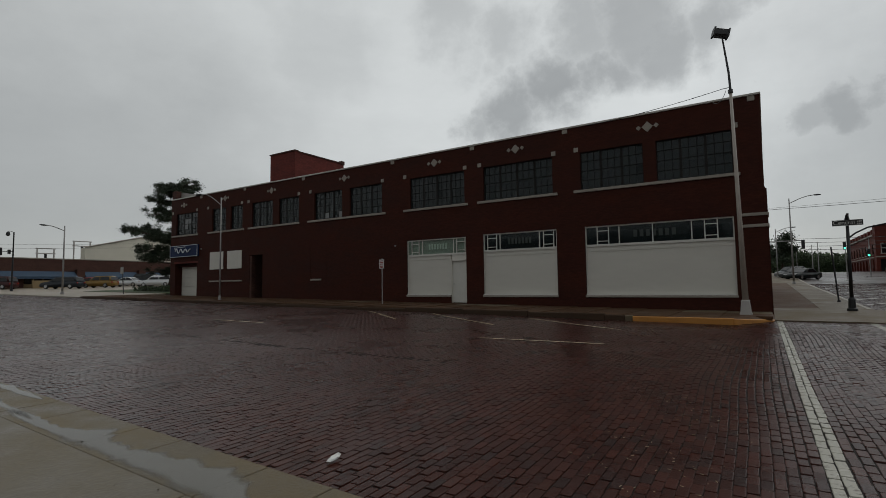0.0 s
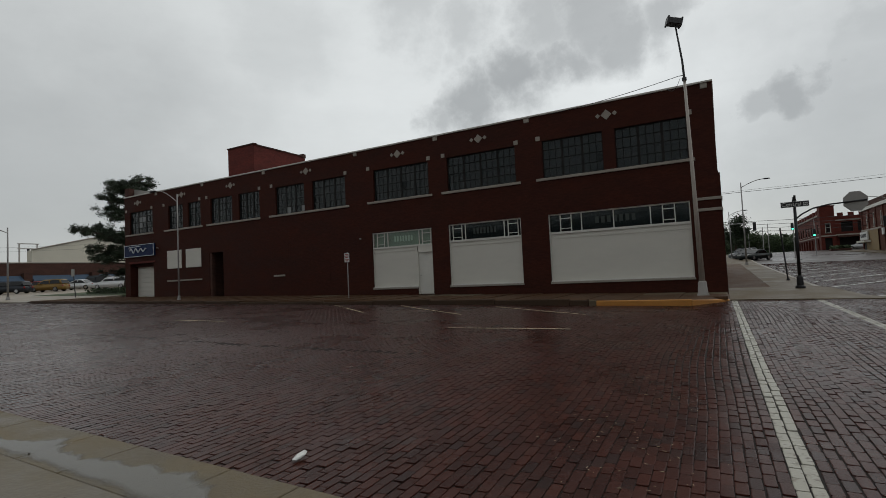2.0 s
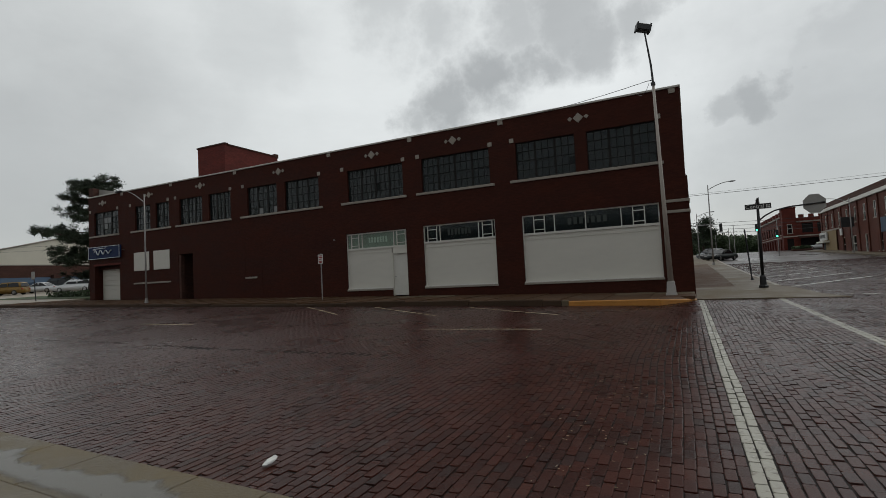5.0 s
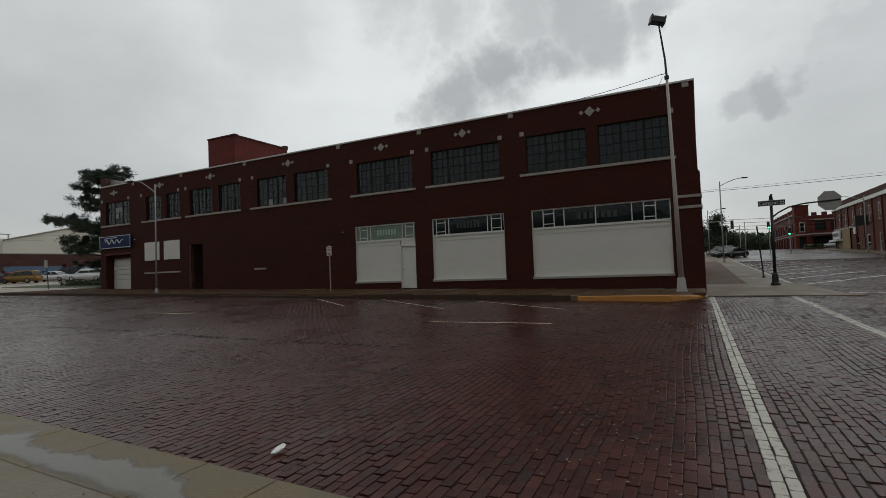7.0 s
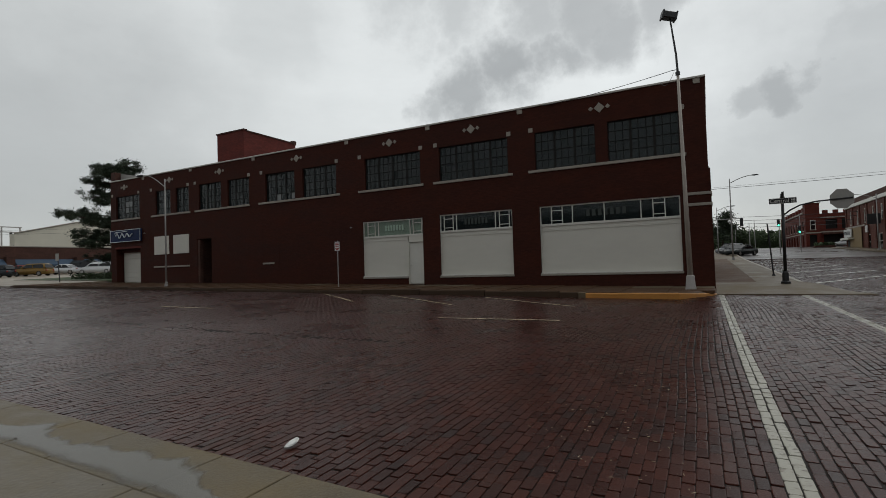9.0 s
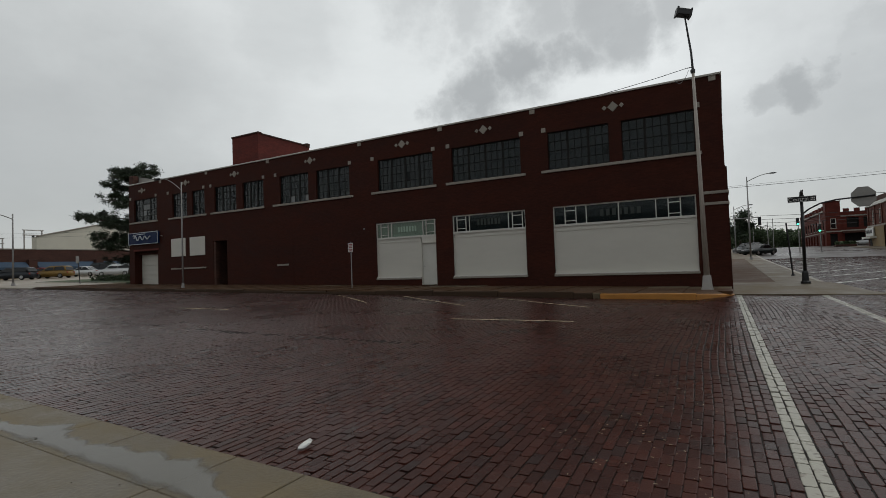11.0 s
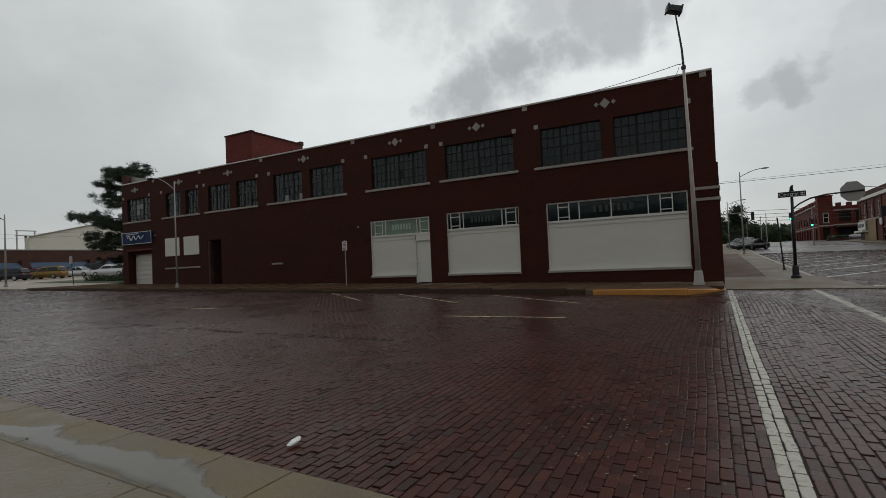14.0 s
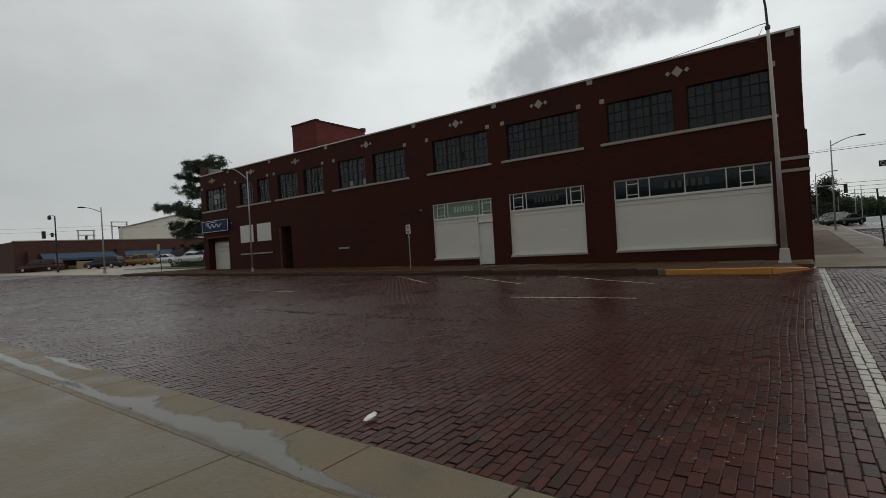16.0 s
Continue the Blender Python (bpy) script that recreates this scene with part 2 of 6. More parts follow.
LOT = material("lot_concrete", (0.26, 0.22, 0.17), 0.5, vary=0.35, scale=0.3, fine=12, bump=0.2, rvary=0.2, spec=0.4)
ROAD = material("wet_road", (0.062, 0.050, 0.047), 0.36, vary=0.35, scale=0.25, fine=9, bump=0.3, rvary=0.18, stretch=(1, 0.4, 1), spec=0.2)
MARK = material("worn_road_paint", (0.44, 0.355, 0.23), 0.5, vary=0.35, scale=5, fine=50)
RMARK = material("white_road_paint", (0.62, 0.61, 0.57), 0.45, vary=0.3, scale=4, fine=40)
GRASS = material("grass", (0.05, 0.07, 0.03), 0.9, vary=0.4, scale=2, fine=60, bump=0.4)
DIRT = material("ground", (0.07, 0.06, 0.05), 0.6, vary=0.3, scale=0.1, fine=4)
GALV = material("galvanized_steel", (0.30, 0.29, 0.28), 0.6, 0.2, vary=0.15, scale=2, bump=0.03)
GREYPOLE = material("grey_painted_pole", (0.40, 0.38, 0.36), 0.5, 0.1, vary=0.15, scale=3, bump=0.05)
POLE_STAINED = material("stained_pole_paint", (0.36, 0.32, 0.28), 0.5, 0.1, vary=0.3, scale=1.5, fine=14, bump=0.08, stretch=(3, 3, 0.6))
BLACK = material("black_paint", (0.012, 0.012, 0.013), 0.4, 0.2, vary=0.2, scale=5, bump=0.03)
DARKGREY = material("dark_grey_metal", (0.035, 0.035, 0.037), 0.5, 0.3, vary=0.2, scale=5)
BLUE = material("blue_enamel", (0.008, 0.022, 0.075), 0.55, vary=0.15, scale=2, bump=0.02, spec=0.15)
NEON = material("pale_tube", (0.55, 0.60, 0.64), 0.5, vary=0.1)
AWNING = material("blue_awning", (0.035, 0.066, 0.11), 0.7, vary=0.2, scale=0.8, stretch=(1, 3, 1))
CREAM = material("cream_stucco", (0.64, 0.60, 0.50), 0.8, vary=0.1, scale=0.3, fine=8)
TAN = material("tan_stucco", (0.24, 0.17, 0.085), 0.8, vary=0.15, scale=0.5)
ROOF = material("roof_felt", (0.06, 0.058, 0.055), 0.8, vary=0.25)
BARK = material("bark", (0.05, 0.035, 0.025), 0.9, vary=0.4, scale=6, bump=0.5)
NEEDLE = material("pine_needles", (0.020, 0.031, 0.017), 0.75, vary=0.5, scale=1.0, tint=(0.034, 0.052, 0.026), bump=0, island=0.4)
LEAF = material("tree_leaves", (0.030, 0.050, 0.018), 0.7, vary=0.5, scale=0.5, tint=(0.05, 0.08, 0.03), bump=0, island=0.4)
RUBBER = material("tyre_rubber", (0.012, 0.012, 0.012), 0.8, vary=0.2)
INTERIOR = material("interior_plaster", (0.10, 0.095, 0.09), 0.9, vary=0.2, scale=0.5)
PAPER = material("white_litter", (0.65, 0.65, 0.63), 0.6, vary=0.15, scale=20)
SIGNBACK = material("aluminium_sign_back", (0.30, 0.29, 0.27), 0.5, 0.3, vary=0.15, scale=3)
GREENWHITE = material("greenish_blind", (0.50, 0.66, 0.52), 0.6, vary=0.2, scale=3)
LITTER_STRAW = material("straw", (0.42, 0.35, 0.23), 0.8, vary=0.3, scale=20)
WATER = material("puddle", (0.085, 0.075, 0.055), 0.10, vary=0.15, scale=1, bump=0.0, rvary=0.05, spec=0.5)
def thin_film(m):
    """Water that thins out to nothing towards its ragged rim."""
    nt = m.node_tree
    geo = nt.nodes.new("ShaderNodeNewGeometry")
    depth = nt.nodes.new("ShaderNodeAttribute")
    depth.attribute_name = "depth"
    n = nt.nodes.new("ShaderNodeTexNoise")
    n.inputs["Scale"].default_value, n.inputs["Detail"].default_value = 2.2, 8
    nt.links.new(geo.outputs["Position"], n.inputs["Vector"])
    add = nt.nodes.new("ShaderNodeMath")
    nt.links.new(n.outputs[0], add.inputs[0])
    nt.links.new(depth.outputs["Fac"], add.inputs[1])
    mr = nt.nodes.new("ShaderNodeMapRange")
    mr.interpolation_type = "SMOOTHSTEP"
    mr.inputs["From Min"].default_value, mr.inputs["From Max"].default_value = 0.70, 1.28
    mr.inputs["To Min"].default_value, mr.inputs["To Max"].default_value = 0.0, 0.9
    nt.links.new(add.outputs[0], mr.inputs["Value"])
    tr = nt.nodes.new("ShaderNodeBsdfTransparent")
    mx = nt.nodes.new("ShaderNodeMixShader")
    nt.links.new(mr.outputs[0], mx.inputs[0])
    nt.links.new(tr.outputs[0], mx.inputs[1])
    nt.links.new(nt.nodes["Principled BSDF"].outputs[0], mx.inputs[2])
    nt.links.new(mx.outputs[0], nt.nodes["Material Output"].inputs[0])


thin_film(WATER)



def glass(name, color=(0.02, 0.022, 0.024), rough=0.06, alpha=1.0, ior=1.5):
    m = bpy.data.materials.new(name)
    m.use_nodes = True
    nt = m.node_tree
    b = nt.nodes["Principled BSDF"]
    b.inputs["Base Color"].default_value = (*color, 1)
    b.inputs["Roughness"].default_value = rough
    b.inputs["IOR"].default_value = ior
    n = nt.nodes.new("ShaderNodeTexNoise")
    n.inputs["Scale"].default_value = 1.7
    geo = nt.nodes.new("ShaderNodeNewGeometry")
    nt.links.new(geo.outputs["Position"], n.inputs["Vector"])
    bp = nt.nodes.new("ShaderNodeBump")
    bp.inputs["Strength"].default_value, bp.inputs["Distance"].default_value = 0.12, 0.05
    nt.links.new(n.outputs[0], bp.inputs["Height"])
    nt.links.new(bp.outputs[0], b.inputs["Normal"])
    if alpha < 1:
        tr = nt.nodes.new("ShaderNodeBsdfTransparent")
        mx = nt.nodes.new("ShaderNodeMixShader")
        mx.inputs[0].default_value = alpha
        out = nt.nodes["Material Output"]
        nt.links.new(tr.outputs[0], mx.inputs[1])
        nt.links.new(b.outputs[0], mx.inputs[2])
        nt.links.new(mx.outputs[0], out.inputs[0])
    return m


GLASS = glass("window_glass", (0.010, 0.017, 0.018), 0.07, alpha=0.62, ior=1.48)
GLASS_CLEAR = glass("clear_glass", (0.012, 0.015, 0.017), 0.08, alpha=0.25)
GLASS_CAR = glass("car_glass", (0.01, 0.011, 0.012), 0.04)


def glow(name, color, strength):
    m = bpy.data.materials.new(name)
    m.use_nodes = True
    b = m.node_tree.nodes["Principled BSDF"]
    b.inputs["Base Color"].default_value = (*color, 1)
    b.inputs["Emission Color"].default_value = (*color, 1)
    b.inputs["Emission Strength"].default_value = strength
    return m


GREEN_LIGHT = glow("green_signal_light", (0.1, 1.0, 0.55), 2.0)


# ---------- mesh helpers ----------
def mesh_of(name, bm, mat):
    me = bpy.data.meshes.new(name)
    bm.to_mesh(me)
    bm.free()
    me.materials.append(mat)
    return me


def part(name, bm, mat, parent=None, label="", smooth=False):
    me = mesh_of(name, bm, mat) if isinstance(bm, bmesh.types.BMesh) else bm
    if smooth:
        me.shade_smooth()
    ob = new(name, me)
    ob.parent = parent
    if label:
        tagged(ob, label)
    return ob


def empty(name, at, label, category, group="", kind=""):
    ob = new(name)
    ob.empty_display_size = 0.2
    ob.matrix_world = at if isinstance(at, Matrix) else Matrix.Translation(at)
    return tagged(ob, label, category, group, kind)


def bx(bm, x0, x1, y0, y1, z0, z1, m=None, bevel=0.0):
    mat = Matrix.Translation(((x0 + x1) / 2, (y0 + y1) / 2, (z0 + z1) / 2)) @ Matrix.Diagonal((abs(x1 - x0), abs(y1 - y0), abs(z1 - z0), 1))
    r = bmesh.ops.create_cube(bm, size=1, matrix=(m @ mat) if m else mat)
    if bevel:
        edges = list({e for v in r["verts"] for e in v.link_edges})
        bmesh.ops.bevel(bm, geom=edges, offset=bevel, segments=1, affect="EDGES")
    return bm


def box(x0, x1, y0, y1, z0, z1, bevel=0.0):
    return bx(bmesh.new(), x0, x1, y0, y1, z0, z1, bevel=bevel)


def tube(bm, pts, radii, sides=10):
    """A round bar through the points, with a radius at each."""
    pts = [Vector(p) for p in pts]
    rings = []
    for i, p in enumerate(pts):
        d = (pts[min(i + 1, len(pts) - 1)] - pts[max(i - 1, 0)]).normalized()
        a = d.cross(Vector((0.3, 1, 0.1)))
        if a.length < 0.01:
            a = d.cross(Vector((1, 0, 0)))
        a.normalize()
        b = d.cross(a)
        r = radii[i] if isinstance(radii, (list, tuple)) else radii
        rings.append([bm.verts.new(p + (a * math.cos(k * math.tau / sides) + b * math.sin(k * math.tau / sides)) * r) for k in range(sides)])
    for u, v in zip(rings, rings[1:]):
        for k in range(sides):
            bm.faces.new((u[k], u[(k + 1) % sides], v[(k + 1) % sides], v[k]))
    bm.faces.new(rings[0][::-1])
    bm.faces.new(rings[-1])
    return bm


def bar(pts, radii, sides=10):
    return tube(bmesh.new(), pts, radii, sides)


def street_z(x, y):
    zx = -0.015 * x if x < 0 else -0.004 * x
    zy = 0.009 * y if y < 20 else 0.18 + 0.02 * (min(y, 60) - 20) + 0.03 * (min(max(y, 60), 125) - 60)
    return zx + zy


def sheet(name, x0, x1, y0, y1, step, lift, mat, skirt=0.0, kind="structure", label="", zf=street_z, parent=None):
    nx, ny = max(1, math.ceil((x1 - x0) / step)), max(1, math.ceil((y1 - y0) / step))
    bm = bmesh.new()
    g = [[bm.verts.new((x0 + (x1 - x0) * i / nx, y0 + (y1 - y0) * j / ny, zf(x0 + (x1 - x0) * i / nx, y0 + (y1 - y0) * j / ny) + lift)) for j in range(ny + 1)] for i in range(nx + 1)]
    for i in range(nx):
        for j in range(ny):
            bm.faces.new((g[i][j], g[i + 1][j], g[i + 1][j + 1], g[i][j + 1]))
    if skirt:
        r = bmesh.ops.extrude_face_region(bm, geom=bm.faces[:])
        low = [v for v in r["geom"] if isinstance(v, bmesh.types.BMVert)]
        for v in low:
            v.co.z -= skirt
        bmesh.ops.recalc_face_normals(bm, faces=bm.faces)
    ob = part(name, bm, mat, parent)
    if kind and not parent:
        tagged(ob, label, kind=kind)
    return ob


# ---------- ground, roads, pavements ----------
FAR_KERB, NEAR_KERB, WALL_Y = 18.5, 2.75, 23.2
APRON = 20.66


def walk_z(x, y):
    return 0.352 - 0.0147 * x


def ground_z(x, y):
    return street_z(max(min(x, 300), -160), max(min(y, 125), -20)) - 0.045


def ground_sheet():
    xs = [-3000, -800, -300, -160, -120, -90, -70, -60, -50, -40, -30, -20, -10, 0, 10, 20, 30, 40, 60, 100, 300, 1000, 3000]
    ys = [-3000, -500, -100, -20, 0, 5, 10, 15, 20, 25, 30, 40, 50, 60, 80, 100, 125, 200, 500, 1500, 4000]
    bm = bmesh.new()
    g = [[bm.verts.new((x, y, ground_z(x, y))) for y in ys] for x in xs]
    for i in range(len(xs) - 1):
        for j in range(len(ys) - 1):
            bm.faces.new((g[i][j], g[i + 1][j], g[i + 1][j + 1], g[i][j + 1]))
    tagged(part("ground", bm, DIRT), "bare wet earth reaching to the horizon", kind="structure")


ground_sheet()
sheet("road", 3.3, 18.0, 64, 420, 6.0, 0.0, ROAD, label="wet grey street running to the horizon")
sheet("road", 18.0, 160, -40, 30, 6.0, 0.0, ROAD, label="wet grey street beyond the crossing")
sheet("road", -260, -62, NEAR_KERB, FAR_KERB, 4.0, 0.004, ROAD, label="wet street running on past the car lot")


def far_pavement():
    # slabs along the street front, with open joints; a dropped kerb at the drive
    root = tagged(sheet("pavement", -47, -0.96, FAR_KERB + 0.16, WALL_Y + 0.3, 1.5, -0.012, CONCRETE_RED, 0.3, zf=walk_z), "wet stained concrete pavement along the brick building", kind="structure")
    rnd = random.Random(3)
    x = -47.0
    while x < 0.0:
        w = min(1.52, 0.15 - x)
        if w < 0.1:
            break
        for y0, y1 in ((FAR_KERB + 0.17, 20.3), (20.31, 21.8), (21.81, WALL_Y + 0.02)):
            e = 0.006
            if x + w > -0.9 and y0 < 20:
                continue
            mat = CONCRETE_FAR if x > -0.2 or y0 > 21 and x > -45 and rnd.random() < 0.2 else CONCRETE_RED
            bm = bmesh.new()
            z = walk_z(x + w / 2, y0)
            bx(bm, x + e, x + w - e, y0, y1, z - 0.1, z + rnd.uniform(-0.004, 0.004), bevel=0.008)
            part("slab", bm, mat, root)
        x += w
    k = empty("kerb", (0, 0, 0), "dark worn concrete kerb with a yellow painted end", "kerb", kind="structure")
    x = -47.0
    while x < -4.32:
        w = min(3.0, -4.31 - x)
        h = 0.20 if x > -14.5 else (0.06 if -24 < x < -15 else 0.13)
        z = walk_z(x, 0)
        bm = bmesh.new()
        bx(bm, x + 0.006, x + w - 0.006, FAR_KERB, FAR_KERB + 0.16, z - 0.4, z - (0.20 - h) * 0.6, bevel=0.02)
        part("kerb_stone", bm, KERB, k)
        x += w
    part("kerb_stone", box(-4.30, -4.045, FAR_KERB - 0.003, FAR_KERB + 0.165, -0.1, walk_z(-4, 0) + 0.004, 0.02), CONCRETE_FAR, k, "pale bare end of the painted kerb")
    # yellow stretch: straight run, then the flare that drops to the crossing
    bm = bmesh.new()
    bx(bm, -4.04, -0.95, FAR_KERB - 0.004, FAR_KERB + 0.17, -0.1, walk_z(-2, 0) + 0.006, bevel=0.02)
    part("kerb_stone", bm, YELLOW, k, "yellow painted kerb stone")
    bm = bmesh.new()
    vs = [(-0.94, FAR_KERB, 0.36), (0.17, APRON - 0.05, 0.20), (0.17, APRON + 0.22, 0.225), (-0.94, FAR_KERB + 0.2, 0.366)]
    top = [bm.verts.new(v) for v in vs]
    low = [bm.verts.new((v[0], v[1], -0.1)) for v in vs]
    bm.faces.new(top)
    for i in range(4):
        bm.faces.new((top[i], low[i], low[(i + 1) % 4], top[(i + 1) % 4]))
    bm2 = bmesh.new()
    bm2.faces.new([bm2.verts.new(v) for v in ((-0.97, FAR_KERB + 0.19, 0.362), (0.17, APRON + 0.2, 0.22), (0.17, 21.85, 0.348), (-0.97, 20.32, 0.362))])
    r = bmesh.ops.extrude_face_region(bm2, geom=bm2.faces[:])
    for v in r["geom"]:
        if isinstance(v, bmesh.types.BMVert):
            v.co.z -= 0.3
    bmesh.ops.recalc_face_normals(bm2, faces=bm2.faces)
    part("slab", bm2, CONCRETE_RED, root)
    part("kerb_stone", bm, YELLOW, k, "yellow painted flare of the kerb")


far_pavement()


def side_z(x, y):
    return max(street_z(x, y) + 0.13, walk_z(0, 0) if y < 26 else 0)


side = sheet("pavement", 0.0, 3.2, WALL_Y + 1.3, 118, 3.0, 0.0, CONCRETE_FAR, 0.3, zf=side_z, label="pale wet concrete pavement along the cross street")
for j in range(20):
    y = WALL_Y + 1.5 + j * 1.9
    for x0, x1 in ((0.18, 1.7), (1.72, 3.18)):
        sheet("slab", x0, x1, y, y + 1.885, 0.95, 0.012, CONCRETE_RED if x1 < 2 else CONCRETE_FAR, 0.05, zf=side_z, parent=side)


side_kerb = empty("kerb", (0, 0, 0), "pale worn concrete kerb along the cross street", "kerb", kind="structure")
for j in range(18):
    y = WALL_Y + 2.0 + j * 3.0
    sheet("kerb_stone", 3.2, 3.36, y + 0.01, y + 2.99, 1.5, 0.014, KERB_PALE, 0.3, zf=side_z, parent=side_kerb)


def apron_z(x, y):
    return max(street_z(x, y) + 0.012, min(side_z(0, y), street_z(0, APRON) + 0.012 + (y - APRON) * 0.075 - max(0, x - 2.6) * 0.06))


def apron():
    """The dropped corner, rounded towards the cross street."""
    bm = bmesh.new()
    n = 10
    g = []
    for i in range(n + 1):
        y = APRON + (WALL_Y + 1.9 - APRON) * i / n
        xe = 4.7 - (y - APRON) * 0.33
        g.append([bm.verts.new((0.16 + (xe - 0.16) * k / 8, y, apron_z(0.16 + (xe - 0.16) * k / 8, y) + 0.014)) for k in range(9)])
    for a, b in zip(g, g[1:]):
        for k in range(8):
            bm.faces.new((a[k], a[k + 1], b[k + 1], b[k]))
    r = bmesh.ops.extrude_face_region(bm, geom=bm.faces[:])
    for v in r["geom"]:
        if isinstance(v, bmesh.types.BMVert):
            v.co.z -= 0.25
    bmesh.ops.recalc_face_normals(bm, faces=bm.faces)
    tagged(part("pavement", bm, CONCRETE_FAR), "sloping wet concrete apron of the corner crossing", kind="structure")


apron()
side_far = sheet("pavement", 18.0, 20.6, 34, 106, 4.0, 0.14, CONCRETE_FAR, 0.3, label="concrete pavement in front of the red shops")


def near_pavement():
    root = sheet("pavement", -48, 6.8, -9, NEAR_KERB - 0.01, 1.5, -0.02, JOINT, 0.2, label="wet concrete corner pavement with gutter strip", zf=lambda x, y: street_z(x, y) + near_lift(x))
    rnd = random.Random(5)
    rows = ((2.085, NEAR_KERB, 0), (0.1, 2.081, 4.0), (-1.8, 0.088, 4.0), (-3.7, -1.81, 4.0), (-5.6, -3.71, 4.0))
    for n, (y0, y1, row_w) in enumerate(rows):
        x, k = -47.62 if n else -47.55, 0
        while x < (4.4 if n else 6.0):
            # the gutter strip was cast in long and short lengths by turns
            w = row_w or (0.74, 1.26)[k % 2]
            k += 1
            e = 0.007
            bm = bmesh.new()
            a, b = x + e, x + w - e
            corners = [(a, y0), (b, y0), (b, y1), (a, y1)]
            wob = [rnd.uniform(-0.001, 0.001) for _ in range(4)]
            top = [bm.verts.new((p, q, street_z(p, q) + near_lift(p) + o)) for (p, q), o in zip(corners, wob)]
            ins = [bm.verts.new((p, q, street_z(p, q) + near_lift(p) - 0.08)) for p, q in corners]
            bm.faces.new(top)
            for i in range(4):
                bm.faces.new((top[i], ins[i], ins[(i + 1) % 4], top[(i + 1) % 4]))
            bmesh.ops.recalc_face_normals(bm, faces=bm.faces)
            bmesh.ops.bevel(bm, geom=[e_ for e_ in bm.edges if all(v in top for v in e_.verts)], offset=0.006, segments=1, affect="EDGES")
            part("slab", bm, CONCRETE if n else GUTTER, root)
            x += w


def near_lift(x):
    return 0.02 + 0.0085 * max(0, -x - 1)


near_pavement()


def water_z(x, y):
    return street_z(x, y) + near_lift(x) + 0.0035


def puddle(x0, x1, y, below, above, seed):
    """A film of rain water with a ragged rim, lying along the gutter joint."""
    bm = bmesh.new()
    deep = bm.verts.layers.float.new("depth")
    n = int((x1 - x0) / 0.04)
    rows = []
    for i in range(n + 1):
        x = x0 + (x1 - x0) * i / n
        taper = min(1, 3 * i / n, 3 * (n - i) / n) ** 0.7
        rough = [noise.noise(Vector((x * f, seed, 3 * f))) for f in (0.8, 2.7, 9.0, 24.0)]
        lo = below * taper * (1 + 0.5 * rough[1] + 0.3 * rough[2] + 0.2 * rough[3])
        hi = above * taper * (0.9 + 0.9 * rough[0] + 0.5 * rough[1] + 0.25 * rough[2] + 0.12 * rough[3])
        c = y + 0.012 * (-x - 4)
        row = []
        for k in range(9):
            v = c - max(lo, 0.004) + (max(hi, 0.004) + max(lo, 0.004)) * k / 8
            row.append(bm.verts.new((x, v, water_z(x, v))))
            row[-1][deep] = math.sin(math.pi * k / 8) ** 1.2 * min(1, 8 * i / n, 8 * (n - i) / n)
        rows.append(row)
    for a, b in zip(rows, rows[1:]):
        for k in range(8):
            bm.faces.new((a[k], b[k], b[k + 1], a[k + 1]))
    tagged(part("puddle", bm, WATER), "shallow film of rain water lying on the wet concrete", "puddle", "puddles on the pavement", "structure")


for p in ((-7.8, -1.8, 2.15, 0.11, 0.36, 1.3), (-13.6, -6.8, 2.19, 0.07, 0.17, 2.7), (-9.8, -7.7, 2.6, 0.09, 0.14, 6.2), (-22, -13.2, 2.26, 0.08, 0.2, 4.1)):
    puddle(*p)


# ---------- brick paving ----------
PITCH, LENGTH = 0.094, 0.214
LINE_X = 0.455
LINE_COLUMNS = (-1, 0, 26, 27)


def course_shift(u, v):
    """How far a course has wandered sideways, and how it leans; it runs straight along the painted lines."""
    calm = np.clip(np.abs(u - LINE_X) / 1.3, 0, 1) * np.clip(np.abs(u - 3.0) / 1.3, 0, 1)
    slope = -0.0075 - 0.0045 * np.clip((u - LINE_X) / 2.5, 0, 1)
    a, b = v * 0.42 + 0.5 + u * 0.11, v * 1.3 + u * 0.3
    return calm * (0.10 * np.sin(a) + 0.02 * np.sin(b)) + slope * v, calm * (0.042 * np.cos(a) + 0.026 * np.cos(b)) + slope


def brick_rows(x0, x1, y0, y1, seed):
    """Rows of x, y, turn and whether the brick is painted."""
    rng = np.random.default_rng(seed)
    out = []
    for i in range(math.floor((x0 - LINE_X) / PITCH), math.ceil((x1 - LINE_X) / PITCH)):
        n = int((y1 - y0) / LENGTH) + 1
        ys = y0 + (np.arange(n) - 1 + 0.5 * (i % 2) + 0.5 + rng.normal(0, 0.05)) * LENGTH + rng.normal(0, 0.006, n)
        ys = ys[(ys < y1 - 0.04) & (ys > y0 - 0.12)]
        u = np.full(len(ys), LINE_X + (i + 0.5) * PITCH) + rng.normal(0, 0.0022, len(ys))
        out.append(np.column_stack([u, ys, np.full(len(ys), float(i in LINE_COLUMNS))]))
    p = np.concatenate(out)
    dx, lean = course_shift(p[:, 0], p[:, 1])
    return np.column_stack([p[:, 0] + dx, p[:, 1], -lean, p[:, 2]])


def brick_height(p):
    x, y = p[:, 0], p[:, 1]
    z = np.where(x < 0, -0.015 * x, -0.004 * x) + np.where(y < 20, 0.009 * y, 0.18 + 0.02 * (np.minimum(y, 60) - 20) + 0.03 * np.maximum(y - 60, 0))
    z = z + 0.006 * np.sin(x * 0.9 + y * 0.5) * np.sin(y * 0.7 - x * 0.23) + 0.003 * np.sin(x * 2.1 + 1) * np.sin(y * 1.9)
    return z - 0.004


def bed_z(x, y):
    return float(brick_height(np.array([[x, y]]))[0]) - 0.0085


